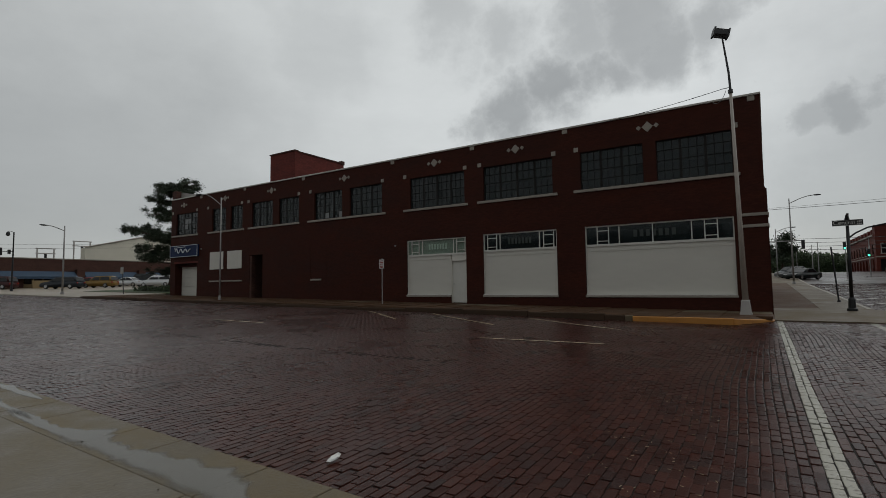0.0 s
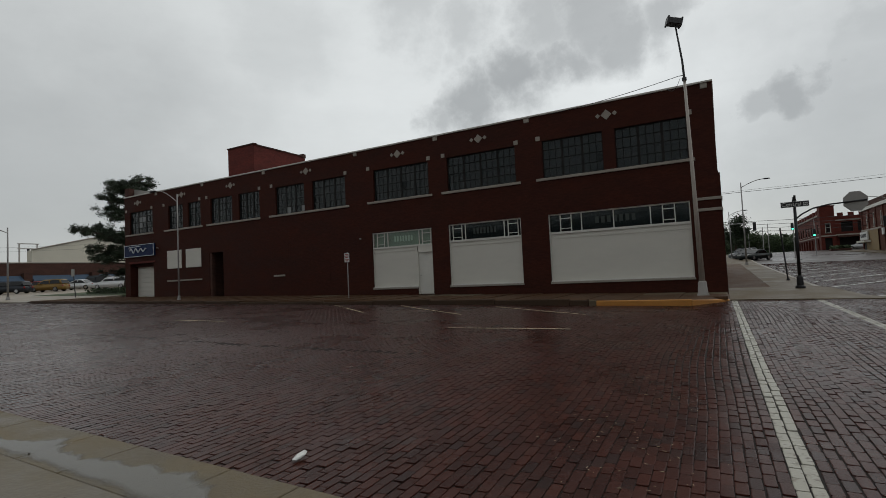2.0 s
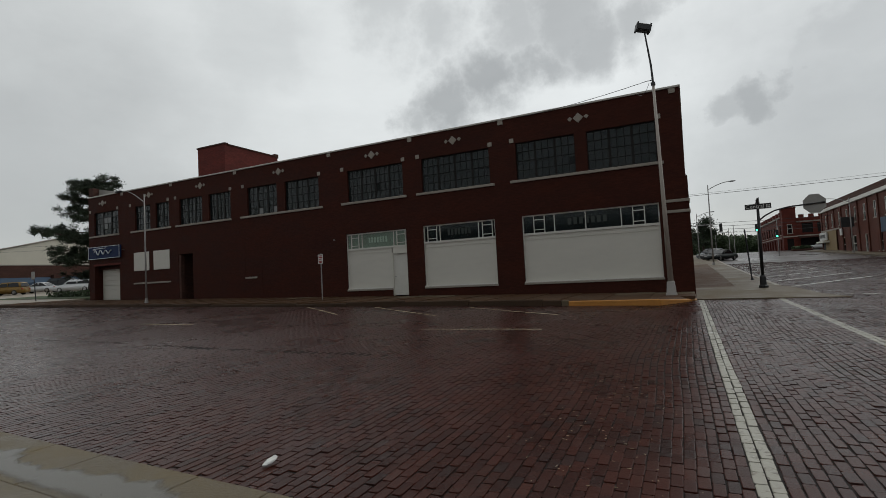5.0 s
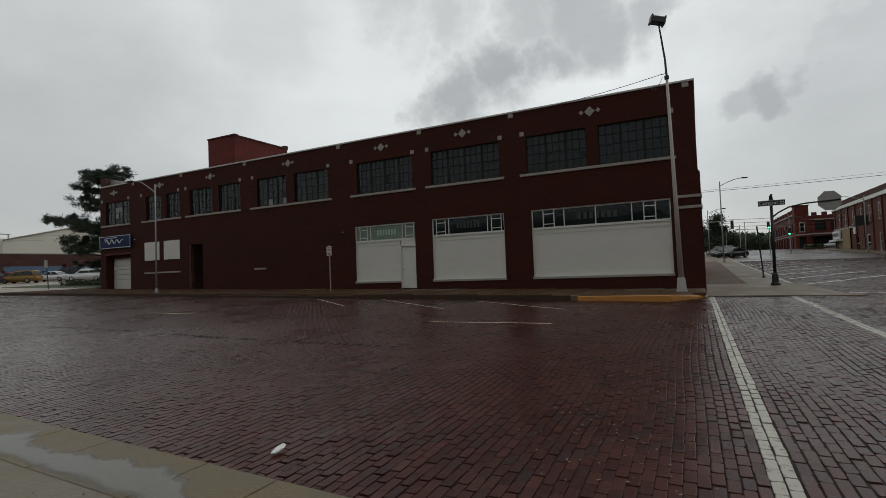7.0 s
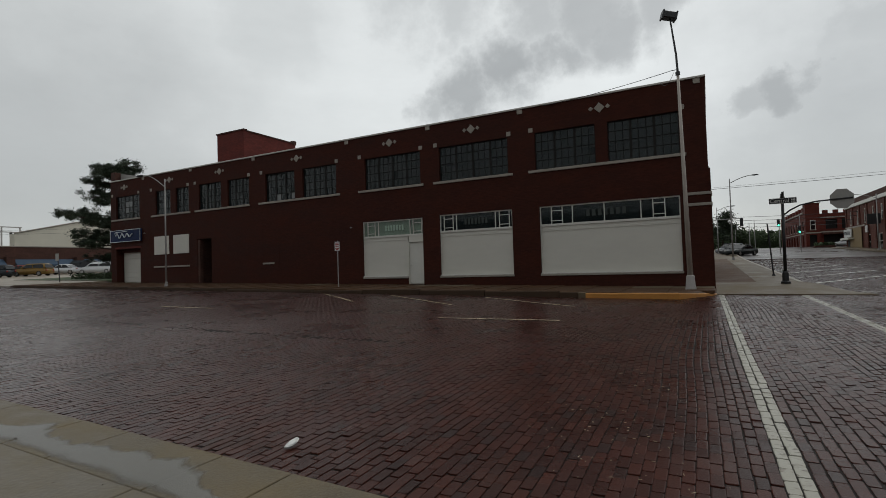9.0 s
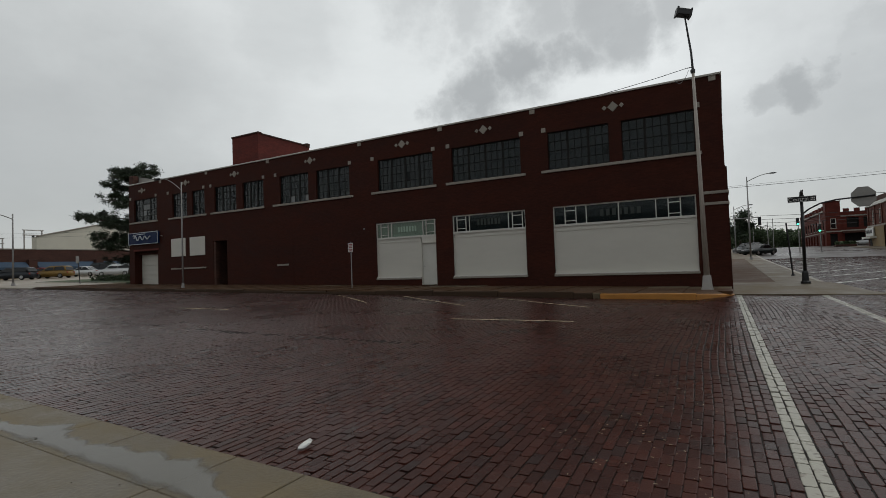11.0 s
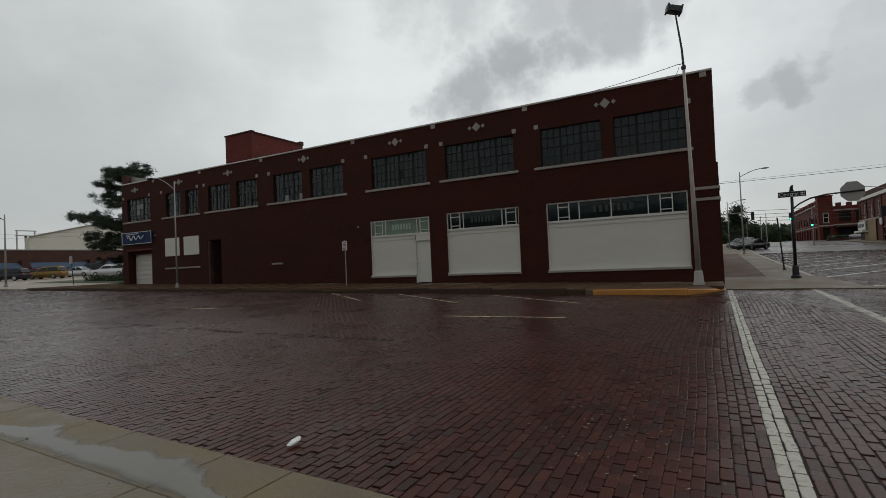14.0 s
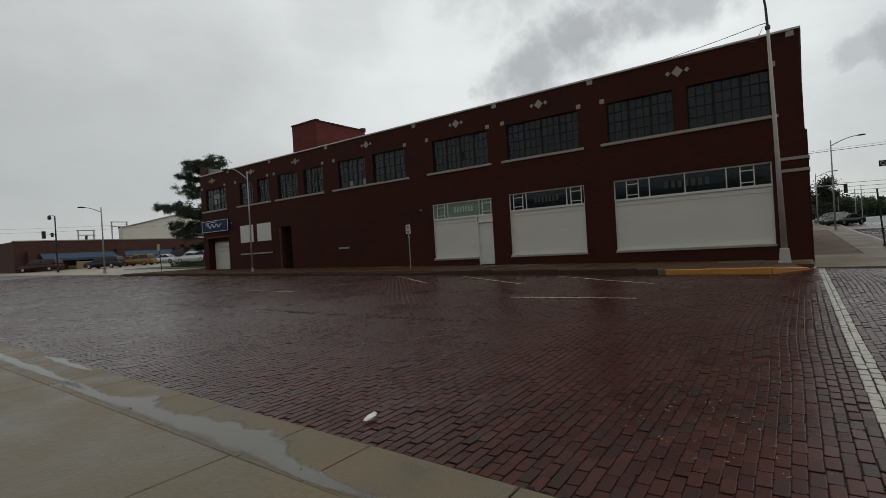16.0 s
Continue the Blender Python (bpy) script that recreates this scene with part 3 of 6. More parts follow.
def brick_stuff(name, p, parent, seed, label, worn=False):
    """Many bricks in one mesh; worn ones have clipped corners and a rounded arris."""
    rng = np.random.default_rng(seed)
    n = len(p)
    hw, hl = PITCH / 2 - 0.0026 + rng.normal(0, 0.0010, n), LENGTH / 2 - 0.0012 + rng.normal(0, 0.0012, n)
    z = brick_height(p) + rng.normal(0, 0.0013, n)
    # traffic over the crossing has worn those bricks apart and rocked them
    loose = np.clip((p[:, 0] + 0.9) / 1.2, 0, 1) * np.clip((19 - p[:, 1]) / 4, 0, 1)
    hw, hl = hw - 0.0014 * loose, hl - 0.0016 * loose
    tx, ty, yaw = rng.normal(0, 0.011, n) * (1 + 0.9 * loose), rng.normal(0, 0.010, n) * (1 + 0.9 * loose), p[:, 2] + rng.normal(0, 0.010, n)
    if worn:
        corners = [(-1, -1, 1, 0), (1, -1, -1, 0), (1, -1, 0, 1), (1, 1, 0, -1), (1, 1, -1, 0), (-1, 1, 1, 0), (-1, 1, 0, -1), (-1, -1, 0, 1)]
        rings = ((0.009, 0.0, 0.007), (0.0025, 0.0016, 0.011), (0.0, 0.016, 0.009))
    else:
        corners = [(-1, -1, 0, 0), (1, -1, 0, 0), (1, 1, 0, 0), (-1, 1, 0, 0)]
        rings = ((0.005, 0.0, 0.0), (0.0, 0.016, 0.0))
    c = len(corners)
    V = np.empty((n, c * len(rings), 3), np.float32)
    for lvl, (inset, drop, cut) in enumerate(rings):
        for k, (sx, sy, cx, cy) in enumerate(corners):
            chip = cut * rng.uniform(0.4, 1.7, n) if cut else 0.0
            ax, ay = sx * (hw - inset) + cx * chip, sy * (hl - inset) + cy * chip
            V[:, lvl * c + k, 0] = p[:, 0] + ax * np.cos(yaw) - ay * np.sin(yaw)
            V[:, lvl * c + k, 1] = p[:, 1] + ax * np.sin(yaw) + ay * np.cos(yaw)
            V[:, lvl * c + k, 2] = z + ax * tx + ay * ty - drop
    sides = [[lvl * c + k, (lvl + 1) * c + k, (lvl + 1) * c + (k + 1) % c, lvl * c + (k + 1) % c] for lvl in range(len(rings) - 1) for k in range(c)]
    flat = np.array(list(range(c)) + [v for q in sides for v in q])
    size = np.array([c] + [4] * len(sides))
    me = bpy.data.meshes.new(name)
    me.vertices.add(V.shape[0] * V.shape[1])
    me.vertices.foreach_set("co", V.reshape(-1))
    loops = (np.arange(n)[:, None] * (c * len(rings)) + flat[None]).reshape(-1)
    me.loops.add(len(loops))
    me.loops.foreach_set("vertex_index", loops.astype(np.int32))
    sizes = np.tile(size, n)
    me.polygons.add(len(sizes))
    me.polygons.foreach_set("loop_start", np.concatenate([[0], np.cumsum(sizes)[:-1]]).astype(np.int32))
    me.materials.append(PAVING)
    me.materials.append(PAINTED)
    me.polygons.foreach_set("material_index", np.repeat(p[:, 3].astype(np.int32), len(size)))
    me.polygons.foreach_set("use_smooth", np.zeros(len(sizes), bool))
    me.update(calc_edges=True)
    me.validate()
    ob = new(name, me)
    ob.parent = parent
    return tagged(ob, label, kind="stuff")


brick_road = sheet("road", -62, 18.0, NEAR_KERB - 3.0, APRON + 0.1, 0.5, 0.0, JOINT, label="dark dirt joints of a wet brick street", zf=bed_z)
cross_road = sheet("road", 3.3, 18.0, APRON + 0.1, 64, 0.6, 0.0, JOINT, label="dark dirt joints of a brick cross street", zf=bed_z)
P = brick_rows(-62, 18, NEAR_KERB + 0.02, APRON + 0.24, 11)
P = P[(P[:, 0] > -62) & (P[:, 0] < 18) & (P[:, 1] < FAR_KERB - 0.05 + np.clip((P[:, 0] + 0.95) / 1.1, 0, 1) * (APRON - FAR_KERB + 0.2))]
# broken seams where bricks have sunk or gone; the bared dark bed draws the step's shadow
lost = np.random.default_rng(77).random(len(P))
seam = (np.abs(P[:, 1] - 7.95 - 0.08 * np.sin(P[:, 0] * 0.8)) < 0.085) & (P[:, 0] < -4.6) & (P[:, 0] > -17) & (lost < 0.72 + 0.35 * np.sin(P[:, 0] * 1.7))
seam |= (np.abs(P[:, 1] - 13.6 - 0.15 * np.sin(P[:, 0] * 0.5)) < 0.11) & (P[:, 0] < -20) & (lost < 0.4)
P = P[~seam]
near = (P[:, 0] > -2.3) & (P[:, 0] < 0.0) & (P[:, 1] < 5.2)
NEAR_BRICKS = P[near][:300]
rest = np.ones(len(P), bool)
rest[np.flatnonzero(near)[:300]] = False
P = P[rest]
close = np.hypot(P[:, 0] + 2, P[:, 1]) < 14
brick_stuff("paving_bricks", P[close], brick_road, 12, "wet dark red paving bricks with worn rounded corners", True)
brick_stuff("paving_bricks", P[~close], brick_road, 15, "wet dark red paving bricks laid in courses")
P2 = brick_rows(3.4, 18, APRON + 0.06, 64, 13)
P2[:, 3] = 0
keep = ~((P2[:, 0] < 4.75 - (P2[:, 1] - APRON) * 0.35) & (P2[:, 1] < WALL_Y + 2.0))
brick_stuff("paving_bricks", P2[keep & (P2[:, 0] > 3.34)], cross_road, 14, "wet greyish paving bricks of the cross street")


def stripe(x0, y0, x1, y1, w, mat=MARK, label="worn pale painted parking line", broken=0.0, seed=1):
    a, b = Vector((x0, y0)), Vector((x1, y1))
    d = (b - a)
    n = max(2, int(d.length / 0.25))
    s = Vector((-d.y, d.x)).normalized() * w / 2
    bm = bmesh.new()
    rnd = random.Random(seed)
    for i in range(n):
        if rnd.random() < broken:
            continue
        u, v = a + d * (i + 0.02) / n, a + d * (i + 0.98) / n
        q = []
        for c in (u - s * rnd.uniform(0.8, 1), v - s * rnd.uniform(0.8, 1), v + s * rnd.uniform(0.8, 1), u + s * rnd.uniform(0.8, 1)):
            zz = float(brick_height(np.array([[c.x, c.y]]))[0]) if c.x > -62 and c.y < 52 else street_z(c.x, c.y) + 0.004
            q.append(bm.verts.new((c.x, c.y, zz + 0.013)))
        bm.faces.new(q)
    tagged(part("road_marking", bm, mat), label, "road marking", "painted lines on the road", "structure")


for k, (a, b, c, d) in enumerate(((-15.8, 18.0, -11.8, 15.0), (-12.1, 17.95, -7.6, 14.8), (-7.6, 17.7, -3.65, 15.2))):
    stripe(a, b, c, d, 0.085, broken=0.02, seed=k)
stripe(-6.35, 11.55, -3.25, 11.95, 0.10, label="worn pale painted lane line", seed=5, broken=0.05)
stripe(-17.8, 11.5, -15.0, 11.5, 0.10, label="faint worn lane line", seed=6, broken=0.2)
for k in range(8):
    y = 26.25 + k * 4.15
    stripe(3.9, y, 8.35, y + 6.3, 0.18, RMARK, "worn white angled parking line", seed=20 + k, broken=0.1)
stripe(4.5, 21.75, 14.0, 22.5, 0.16, RMARK, "worn white crossing line", seed=40, broken=0.04)


# ---------- the brick building ----------
BLD = empty("brick_building", (-21, WALL_Y, 0.6), "long two-storey dark red brick commercial building with pale stone trim", "building")


def child(name, bm, mat, label="", parent=None, smooth=False):
    ob = part(name, bm, mat, parent or BLD, label, smooth)
    if not parent:
        ob.matrix_parent_inverse = BLD.matrix_world.inverted()
    return ob


TOP = 8.96
WX0, WX1 = -42.2, 0.09
WINDOWS = [(-7.17, -4.35, 3, 3), (-3.82, -0.92, 3, 3), (-12.35, -8.54, 4, 3), (-17.15, -13.5, 4, 3), (-25.0, -22.5, 3, 2), (-21.85, -19.23, 3, 2),
           (-31.5, -29.2, 3, 2), (-28.55, -26.5, 3, 2), (-36.4, -34.65, 2, 2), (-34.05, -32.6, 2, 2), (-41.45, -38.4, 3, 2)]
UZ0, UZ1 = 5.93, 7.72
SHOP = [(-7.05, -1.0, 1.0, 4.18), (-12.43, -8.42, 1.0, 4.18), (-17.40, -13.45, 1.0, 4.14)]
OPEN = [(a, b, UZ0, UZ1) for a, b, *_ in WINDOWS] + SHOP + [(-14.42, -13.45, 0.5, 1.0), (-41.5, -38.35, 0.5, 3.56), (-31.72, -30.25, 0.5, 3.9)]
INFILL = [(-25.35, -24.3, 2.06, 4.5), (-23.9, -21.4, 0.4, 4.3), (-20.6, -17.9, 0.4, 3.7)]


def wall_grid(bm, x0, x1, z0, z1, y0, y1, openings, axis="y"):
    """One connected wall with through openings."""
    xs = sorted({x0, x1, *[min(max(v, x0), x1) for o in openings for v in o[:2]]})
    zs = sorted({z0, z1, *[min(max(v, z0), z1) for o in openings for v in o[2:]]})
    made = {}

    def vert(i, j):
        if (i, j) not in made:
            made[i, j] = bm.verts.new((xs[i], y0, zs[j]) if axis == "y" else (y0, xs[i], zs[j]))
        return made[i, j]
    for i in range(len(xs) - 1):
        for j in range(len(zs) - 1):
            cx, cz = (xs[i] + xs[i + 1]) / 2, (zs[j] + zs[j + 1]) / 2
            if not any(o[0] < cx < o[1] and o[2] < cz < o[3] for o in openings):
                bm.faces.new((vert(i, j), vert(i + 1, j), vert(i + 1, j + 1), vert(i, j + 1)))
    r = bmesh.ops.extrude_face_region(bm, geom=bm.faces[:])
    for v in r["geom"]:
        if isinstance(v, bmesh.types.BMVert):
            v.co[1 if axis == "y" else 0] = y1
    bmesh.ops.recalc_face_normals(bm, faces=bm.faces)
    return bm


bm = wall_grid(bmesh.new(), WX0, WX1, -0.2, TOP, WALL_Y, WALL_Y + 0.35, OPEN + INFILL)
child("wall", bm, BRICK)
for a, b, c, d in INFILL:
    child("infill", box(a, b, WALL_Y + 0.009, WALL_Y + 0.34, c, d), BRICK, "bricked-up former opening, slightly recessed")
child("wall", box(WX0, WX0 + 0.35, WALL_Y + 0.35, 48, -0.2, TOP), BRICK)
child("wall", box(WX1 - 0.35, WX1, WALL_Y + 0.35, 48, -0.2, TOP), BRICK)
child("wall", box(WX0, WX1, 48, 48.35, -0.2, TOP), BRICK)
for k, y in enumerate((WALL_Y, 29.5, 36, 42)):
    child("pilaster", box(WX1 + 0.002, WX1 + 0.07, y + (0.002 if k == 0 else 0), y + 0.9, 0.0, 5.2, 0.01), BRICK)
child("pilaster", box(-0.88, WX1 + 0.02, WALL_Y - 0.03, WALL_Y - 0.001, 0.2, 5.25), BRICK, "brick corner pier, slightly proud")
child("roof", box(WX0 + 0.36, WX1 - 0.36, WALL_Y + 0.36, 47.9, 8.2, 8.4), ROOF)
child("upper_floor", box(WX0 + 0.36, WX1 - 0.36, WALL_Y + 0.36, 47.9, 4.6, 4.85), INTERIOR)
child("lower_floor", box(WX0 + 0.36, WX1 - 0.36, WALL_Y + 0.36, 47.9, 0.2, 0.5), INTERIOR)
child("inner_wall", box(WX0 + 0.36, WX1 - 0.36, WALL_Y + 7, WALL_Y + 7.15, 0.5, 8.2), INTERIOR)
child("coping", box(WX0 - 0.04, WX1 + 0.05, WALL_Y - 0.06, WALL_Y + 0.42, TOP, TOP + 0.085, 0.012), COPING, "pale stone coping along the roofline, wet sky sheen put into its colour")
child("coping", box(WX1 - 0.4, WX1 + 0.05, WALL_Y + 0.43, 48.3, TOP, TOP + 0.085, 0.012), COPING)
child("coping", box(WX0 - 0.04, WX0 + 0.4, WALL_Y + 0.43, 48.3, TOP, TOP + 0.085, 0.012), COPING)
for a, b in ((-7.5, -0.69), (-12.7, -8.3), (-17.6, -13.3), (-25.6, -18.95), (-31.9, -26.45), (-36.9, -32.4), (-42.05, -38.3)):
    child("sill", box(a, b, WALL_Y - 0.07, WALL_Y + 0.12, UZ0 - 0.13, UZ0 - 0.003, 0.012), STONE, "pale stone window sill")
for a, b, z in ((-36.64, -32.55, 2.06), (-25.32, -24.34, 2.0)):
    child("sill", box(a, b, WALL_Y - 0.06, WALL_Y + 0.04, z - 0.055, z + 0.055, 0.01), STONE, "pale stone sill below a closed opening")
for z in (4.18, 3.73):
    child("stone_band", box(-0.86, WX1 + 0.10, WALL_Y - 0.07, WALL_Y + 0.9, z - 0.06, z + 0.06, 0.01), STONE, "pale stone band round the corner pier")
for x in (-0.2, -7.86, -12.98, -18.4, -26.05, -32.35, -37.9):
    child("ornament", box(x - 0.13, x + 0.13, WALL_Y - 0.035, WALL_Y + 0.02, 8.74, 8.955, 0.01), STONE, "small pale stone block under the coping")
for x in (-7.34, -0.8, -8.46, -12.55, -13.45, -17.5, -19.18, -25.37, -26.5, -31.9, -32.68, -36.95, -38.5, -41.97):
    child("ornament", box(x - 0.105, x + 0.105, WALL_Y - 0.03, WALL_Y + 0.02, 7.755, 7.965, 0.008), STONE, "small square pale stone block")


def diamond(x, z, r):
    bm = bmesh.new()
    bmesh.ops.create_cube(bm, size=1, matrix=Matrix.Translation((x, WALL_Y - 0.005, z)) @ Matrix.Rotation(radians(45), 4, "Y") @ Matrix.Diagonal((r * 1.414, 0.06, r * 1.414, 1)))
    bmesh.ops.bevel(bm, geom=bm.edges[:], offset=0.008, segments=1, affect="EDGES")
    child("ornament", bm, STONE, "pale stone diamond set in the brickwork")


for x in (-4.12, -10.46, -15.43, -22.3, -29.33, -34.75, -40.35):
    diamond(x, 8.41, 0.235)
    diamond(x - 0.37, 8.40, 0.11)
    diamond(x + 0.37, 8.42, 0.11)


PALE = material("pale_pane", (0.20, 0.21, 0.21), 0.4, vary=0.2, scale=3)
CURTAIN = material("grey_curtain", (0.30, 0.30, 0.29), 0.9, vary=0.35, scale=3, stretch=(6, 1, 0.5))
CURTAINED = (-28.55, -25.0, -21.85, -17.15)
WHITE_PANES = {-25.0: ((2, 0), (5, 0)), -41.45: ((2, 1), (2, 2), (3, 2))}


def steel_window(x0, x1, sashes, cols, rows=4):
    y = WALL_Y + 0.14
    w = part("window", bx(bx(bx(bx(bmesh.new(), x0, x1, y - 0.03, y + 0.03, UZ0, UZ0 + 0.05), x0, x1, y - 0.03, y + 0.03, UZ1 - 0.05, UZ1), x0, x0 + 0.045, y - 0.029, y + 0.029, UZ0 + 0.05, UZ1 - 0.05), x1 - 0.045, x1, y - 0.029, y + 0.029, UZ0 + 0.05, UZ1 - 0.05), STEEL_AND_SHADE, BLD, "dark steel factory window with many small panes")
    w.matrix_parent_inverse = BLD.matrix_world.inverted()
    sw = (x1 - x0) / sashes
    for i in range(1, sashes):
        child("mullion", box(x0 + i * sw - 0.055, x0 + i * sw + 0.055, y - 0.035, y + 0.035, UZ0 + 0.05, UZ1 - 0.05), STEEL_AND_SHADE, parent=w)
    rh = (UZ1 - UZ0) / rows
    for j in range(1, rows):
        child("glazing_bar", box(x0 + 0.045, x1 - 0.045, y - 0.022, y + 0.022, UZ0 + j * rh - 0.022, UZ0 + j * rh + 0.022), STEEL_AND_SHADE, parent=w)
    for i in range(sashes):
        for c in range(1, cols):
            x = x0 + i * sw + c * sw / cols
            child("glazing_bar", box(x - 0.018, x + 0.018, y - 0.02, y + 0.02, UZ0 + 0.05, UZ1 - 0.05), STEEL_AND_SHADE, parent=w)
    pw, ph = sw / cols - 0.01, rh - 0.01
    pane = mesh_of("pane", box(-pw / 2, pw / 2, -0.003, 0.003, -ph / 2, ph / 2), GLASS)
    rnd = random.Random(int(-x0 * 100))
    white_pane = mesh_of("pane", box(-pw / 2, pw / 2, -0.003, 0.003, -ph / 2, ph / 2), PALE)
    if x0 in CURTAINED:
        child("curtain", box(x0 + 0.05, x1 - 0.05, y + 0.1, y + 0.11, UZ0 + 0.05, UZ1 - 0.05), CURTAIN, "dull grey curtain behind the panes", parent=w)
    for i in range(sashes * cols):
        for j in range(rows):
            ob = new("pane", white_pane if (i, j) in WHITE_PANES.get(x0, ()) else pane)
            ob.parent = w
            ob.visible_shadow = False
            ob.matrix_basis = pose(x0 + (i + 0.5) * sw / cols, y, UZ0 + (j + 0.5) * rh, rnd.gauss(0, 2.2), 0, rnd.gauss(0, 2.2))
    return w


for a in WINDOWS:
    steel_window(*a)


def shopfront(x0, x1, z0, z1, zt, bars_at, blind, door=None):
    """A boarded shop window: lapped white boards, a glazed band above in white bars."""
    y = WALL_Y + 0.10
    s = child("shop_window", box(x0, x1, y + 0.13, y + 0.15, z0, zt), WHITE_TRIM, "boarded shop window, white lapped boards below a glazed band")
    x1b = door[0] if door else x1
    n = 15
    h = (zt - z0 - 0.12) / n
    bm0 = bmesh.new()
    L = x1b - x0 - 0.10
    f = [bm0.verts.new(p) for p in ((0, 0, 0), (L, 0, 0), (L, 0.004, h + 0.003), (0, 0.004, h + 0.003), (0, 0.06, 0), (L, 0.06, 0), (L, 0.06, h + 0.004), (0, 0.06, h + 0.004))]
    for q in ((0, 1, 2, 3), (0, 4, 5, 1), (1, 5, 6, 2), (3, 2, 6, 7), (0, 3, 7, 4), (4, 7, 6, 5)):
        bm0.faces.new([f[i] for i in q])
    me = mesh_of("board", bm0, WHITE)
    for j in range(n):
        ob = new("board", me)
        ob.parent = s
        ob.matrix_basis = Matrix.Translation((x0 + 0.05, y + 0.03, z0 + 0.05 + j * h))
    child("rail", box(x0 + 0.055, x1b - 0.055, y + 0.012, y + 0.035, zt - 0.29, zt - 0.075, 0.004), WHITE, "smooth white rail above the boards", parent=s)
    fr = bmesh.new()
    bx(fr, x0, x1b, y - 0.12, y + 0.1, z0, z0 + 0.05)
    bx(fr, x0, x0 + 0.05, y - 0.03, y + 0.12, z0 + 0.05, z1)
    bx(fr, x1 - 0.05, x1, y - 0.03, y + 0.12, zt if door else z0 + 0.05, z1)
    bx(fr, x0 + 0.05, x1 - 0.05, y - 0.03, y + 0.12, z1 - 0.06, z1)
    bx(fr, x0 + 0.05, x1 - 0.05, y - 0.04, y + 0.12, zt - 0.07, zt + 0.03)
    child("frame", fr, WHITE_TRIM, parent=s)
    for x in bars_at:
        child("transom_bar", box(x - 0.02, x + 0.02, y - 0.02, y + 0.06, zt + 0.03, z1 - 0.06), WHITE_TRIM, parent=s)
    for a, b in ((0, 1), (-2, -1)):
        for z in (zt + 0.17, z1 - 0.24):
            child("transom_bar", box(bars_at[a] + 0.02, bars_at[b] - 0.02, y - 0.018, y + 0.058, z - 0.018, z + 0.018), WHITE_TRIM, parent=s)
    g = child("transom_pane", box(x0 + 0.05, x1 - 0.05, y + 0.02, y + 0.028, zt + 0.03, z1 - 0.06), GLASS_CLEAR if blind else GLASS, parent=s)
    g.visible_shadow = False
    if blind:
        child("blind", box(x0 + 0.06, x1 - 0.06, y + 0.05, y + 0.06, zt + 0.03, z1 - 0.06), GREENWHITE, "pale greenish blind behind the glass", parent=s)
    child("sill", box(x0 - 0.03, x1b + (0 if door else 0.03), WALL_Y - 0.045, WALL_Y + 0.08, z0 - 0.10, z0 - 0.004, 0.012), STONE, "dirty pale stone sill below the boards", parent=s)
    # faded gold lettering, as plain bars
    mid, n = (bars_at[2] + bars_at[-3]) / 2, 7
    span = min(2.2, (bars_at[-3] - bars_at[2]) * 0.62)
    zc = (zt + z1) / 2
    for k in range(n):
        x = mid + (k - (n - 1) / 2) * span / n
        child("lettering", box(x - span / n * 0.3, x + span / n * 0.3, y + 0.008, y + 0.014, zc - 0.15, zc + 0.15), FADED_PALE if blind else FADED, "faded dull letter shape on the glass", parent=s)
    return s


FADED = material("faded_gold_leaf", (0.034, 0.042, 0.037), 0.6, vary=0.3, scale=6)
FADED_PALE = material("faded_pale_green", (0.38, 0.51, 0.41), 0.6, vary=0.3, scale=6)
s1 = shopfront(-7.05, -1.0, 1.0, 4.18, 3.30, (-6.5, -5.99, -5.52, -4.1, -2.56, -2.07, -1.6), False)
s2 = shopfront(-12.43, -8.42, 1.0, 4.18, 3.31, (-12.2, -11.68, -11.48, -9.33, -9.12, -8.6), False)
s3 = shopfront(-17.40, -13.45, 1.0, 4.12, 3.26, (-17.1, -16.6, -16.37, -14.3, -14.1, -13.57), True, door=(-14.42, -13.45))
dr = child("door", box(-14.40, -13.47, WALL_Y + 0.12, WALL_Y + 0.17, 0.60, 2.84, 0.006), WHITE_TRIM, "plain white painted flush door")
child("door_frame", bx(bx(box(-14.42, -14.38, WALL_Y + 0.03, WALL_Y + 0.2, 0.58, 2.88), -13.49, -13.45, WALL_Y + 0.03, WALL_Y + 0.2, 0.58, 2.88), -14.38, -13.49, WALL_Y + 0.03, WALL_Y + 0.2, 2.845, 2.9), WHITE, parent=dr)
child("fascia", box(-14.38, -13.49, WALL_Y + 0.08, WALL_Y + 0.13, 2.9, 3.2), WHITE, parent=dr)
child("handle", bar([(-14.3, WALL_Y + 0.12, 1.6), (-14.3, WALL_Y + 0.06, 1.6), (-14.2, WALL_Y + 0.06, 1.6)], 0.012, 6), GALV, "small metal handle", parent=dr)
# roll-up garage door set back in its opening
gd = child("garage_door", box(-41.5, -38.35, WALL_Y + 0.62, WALL_Y + 0.66, 0.6, 3.56), WHITE_TRIM, "white sectional garage door set back in the wall")
for j in range(7):
    z = 0.93 + j * 0.375
    child("panel", box(-41.46, -38.38, WALL_Y + 0.57, WALL_Y + 0.619, z + 0.008, z + 0.367, 0.012), WHITE, parent=gd)
child("lintel", box(-41.5, -38.35, WALL_Y + 0.36, WALL_Y + 0.7, 3.3, 3.8), BRICK)
child("jamb", box(-41.9, -41.5, WALL_Y + 0.36, WALL_Y + 0.8, 0.3, 3.6), BRICK)
child("jamb", box(-38.35, -38.0, WALL_Y + 0.36, WALL_Y + 0.8, 0.3, 3.6), BRICK)
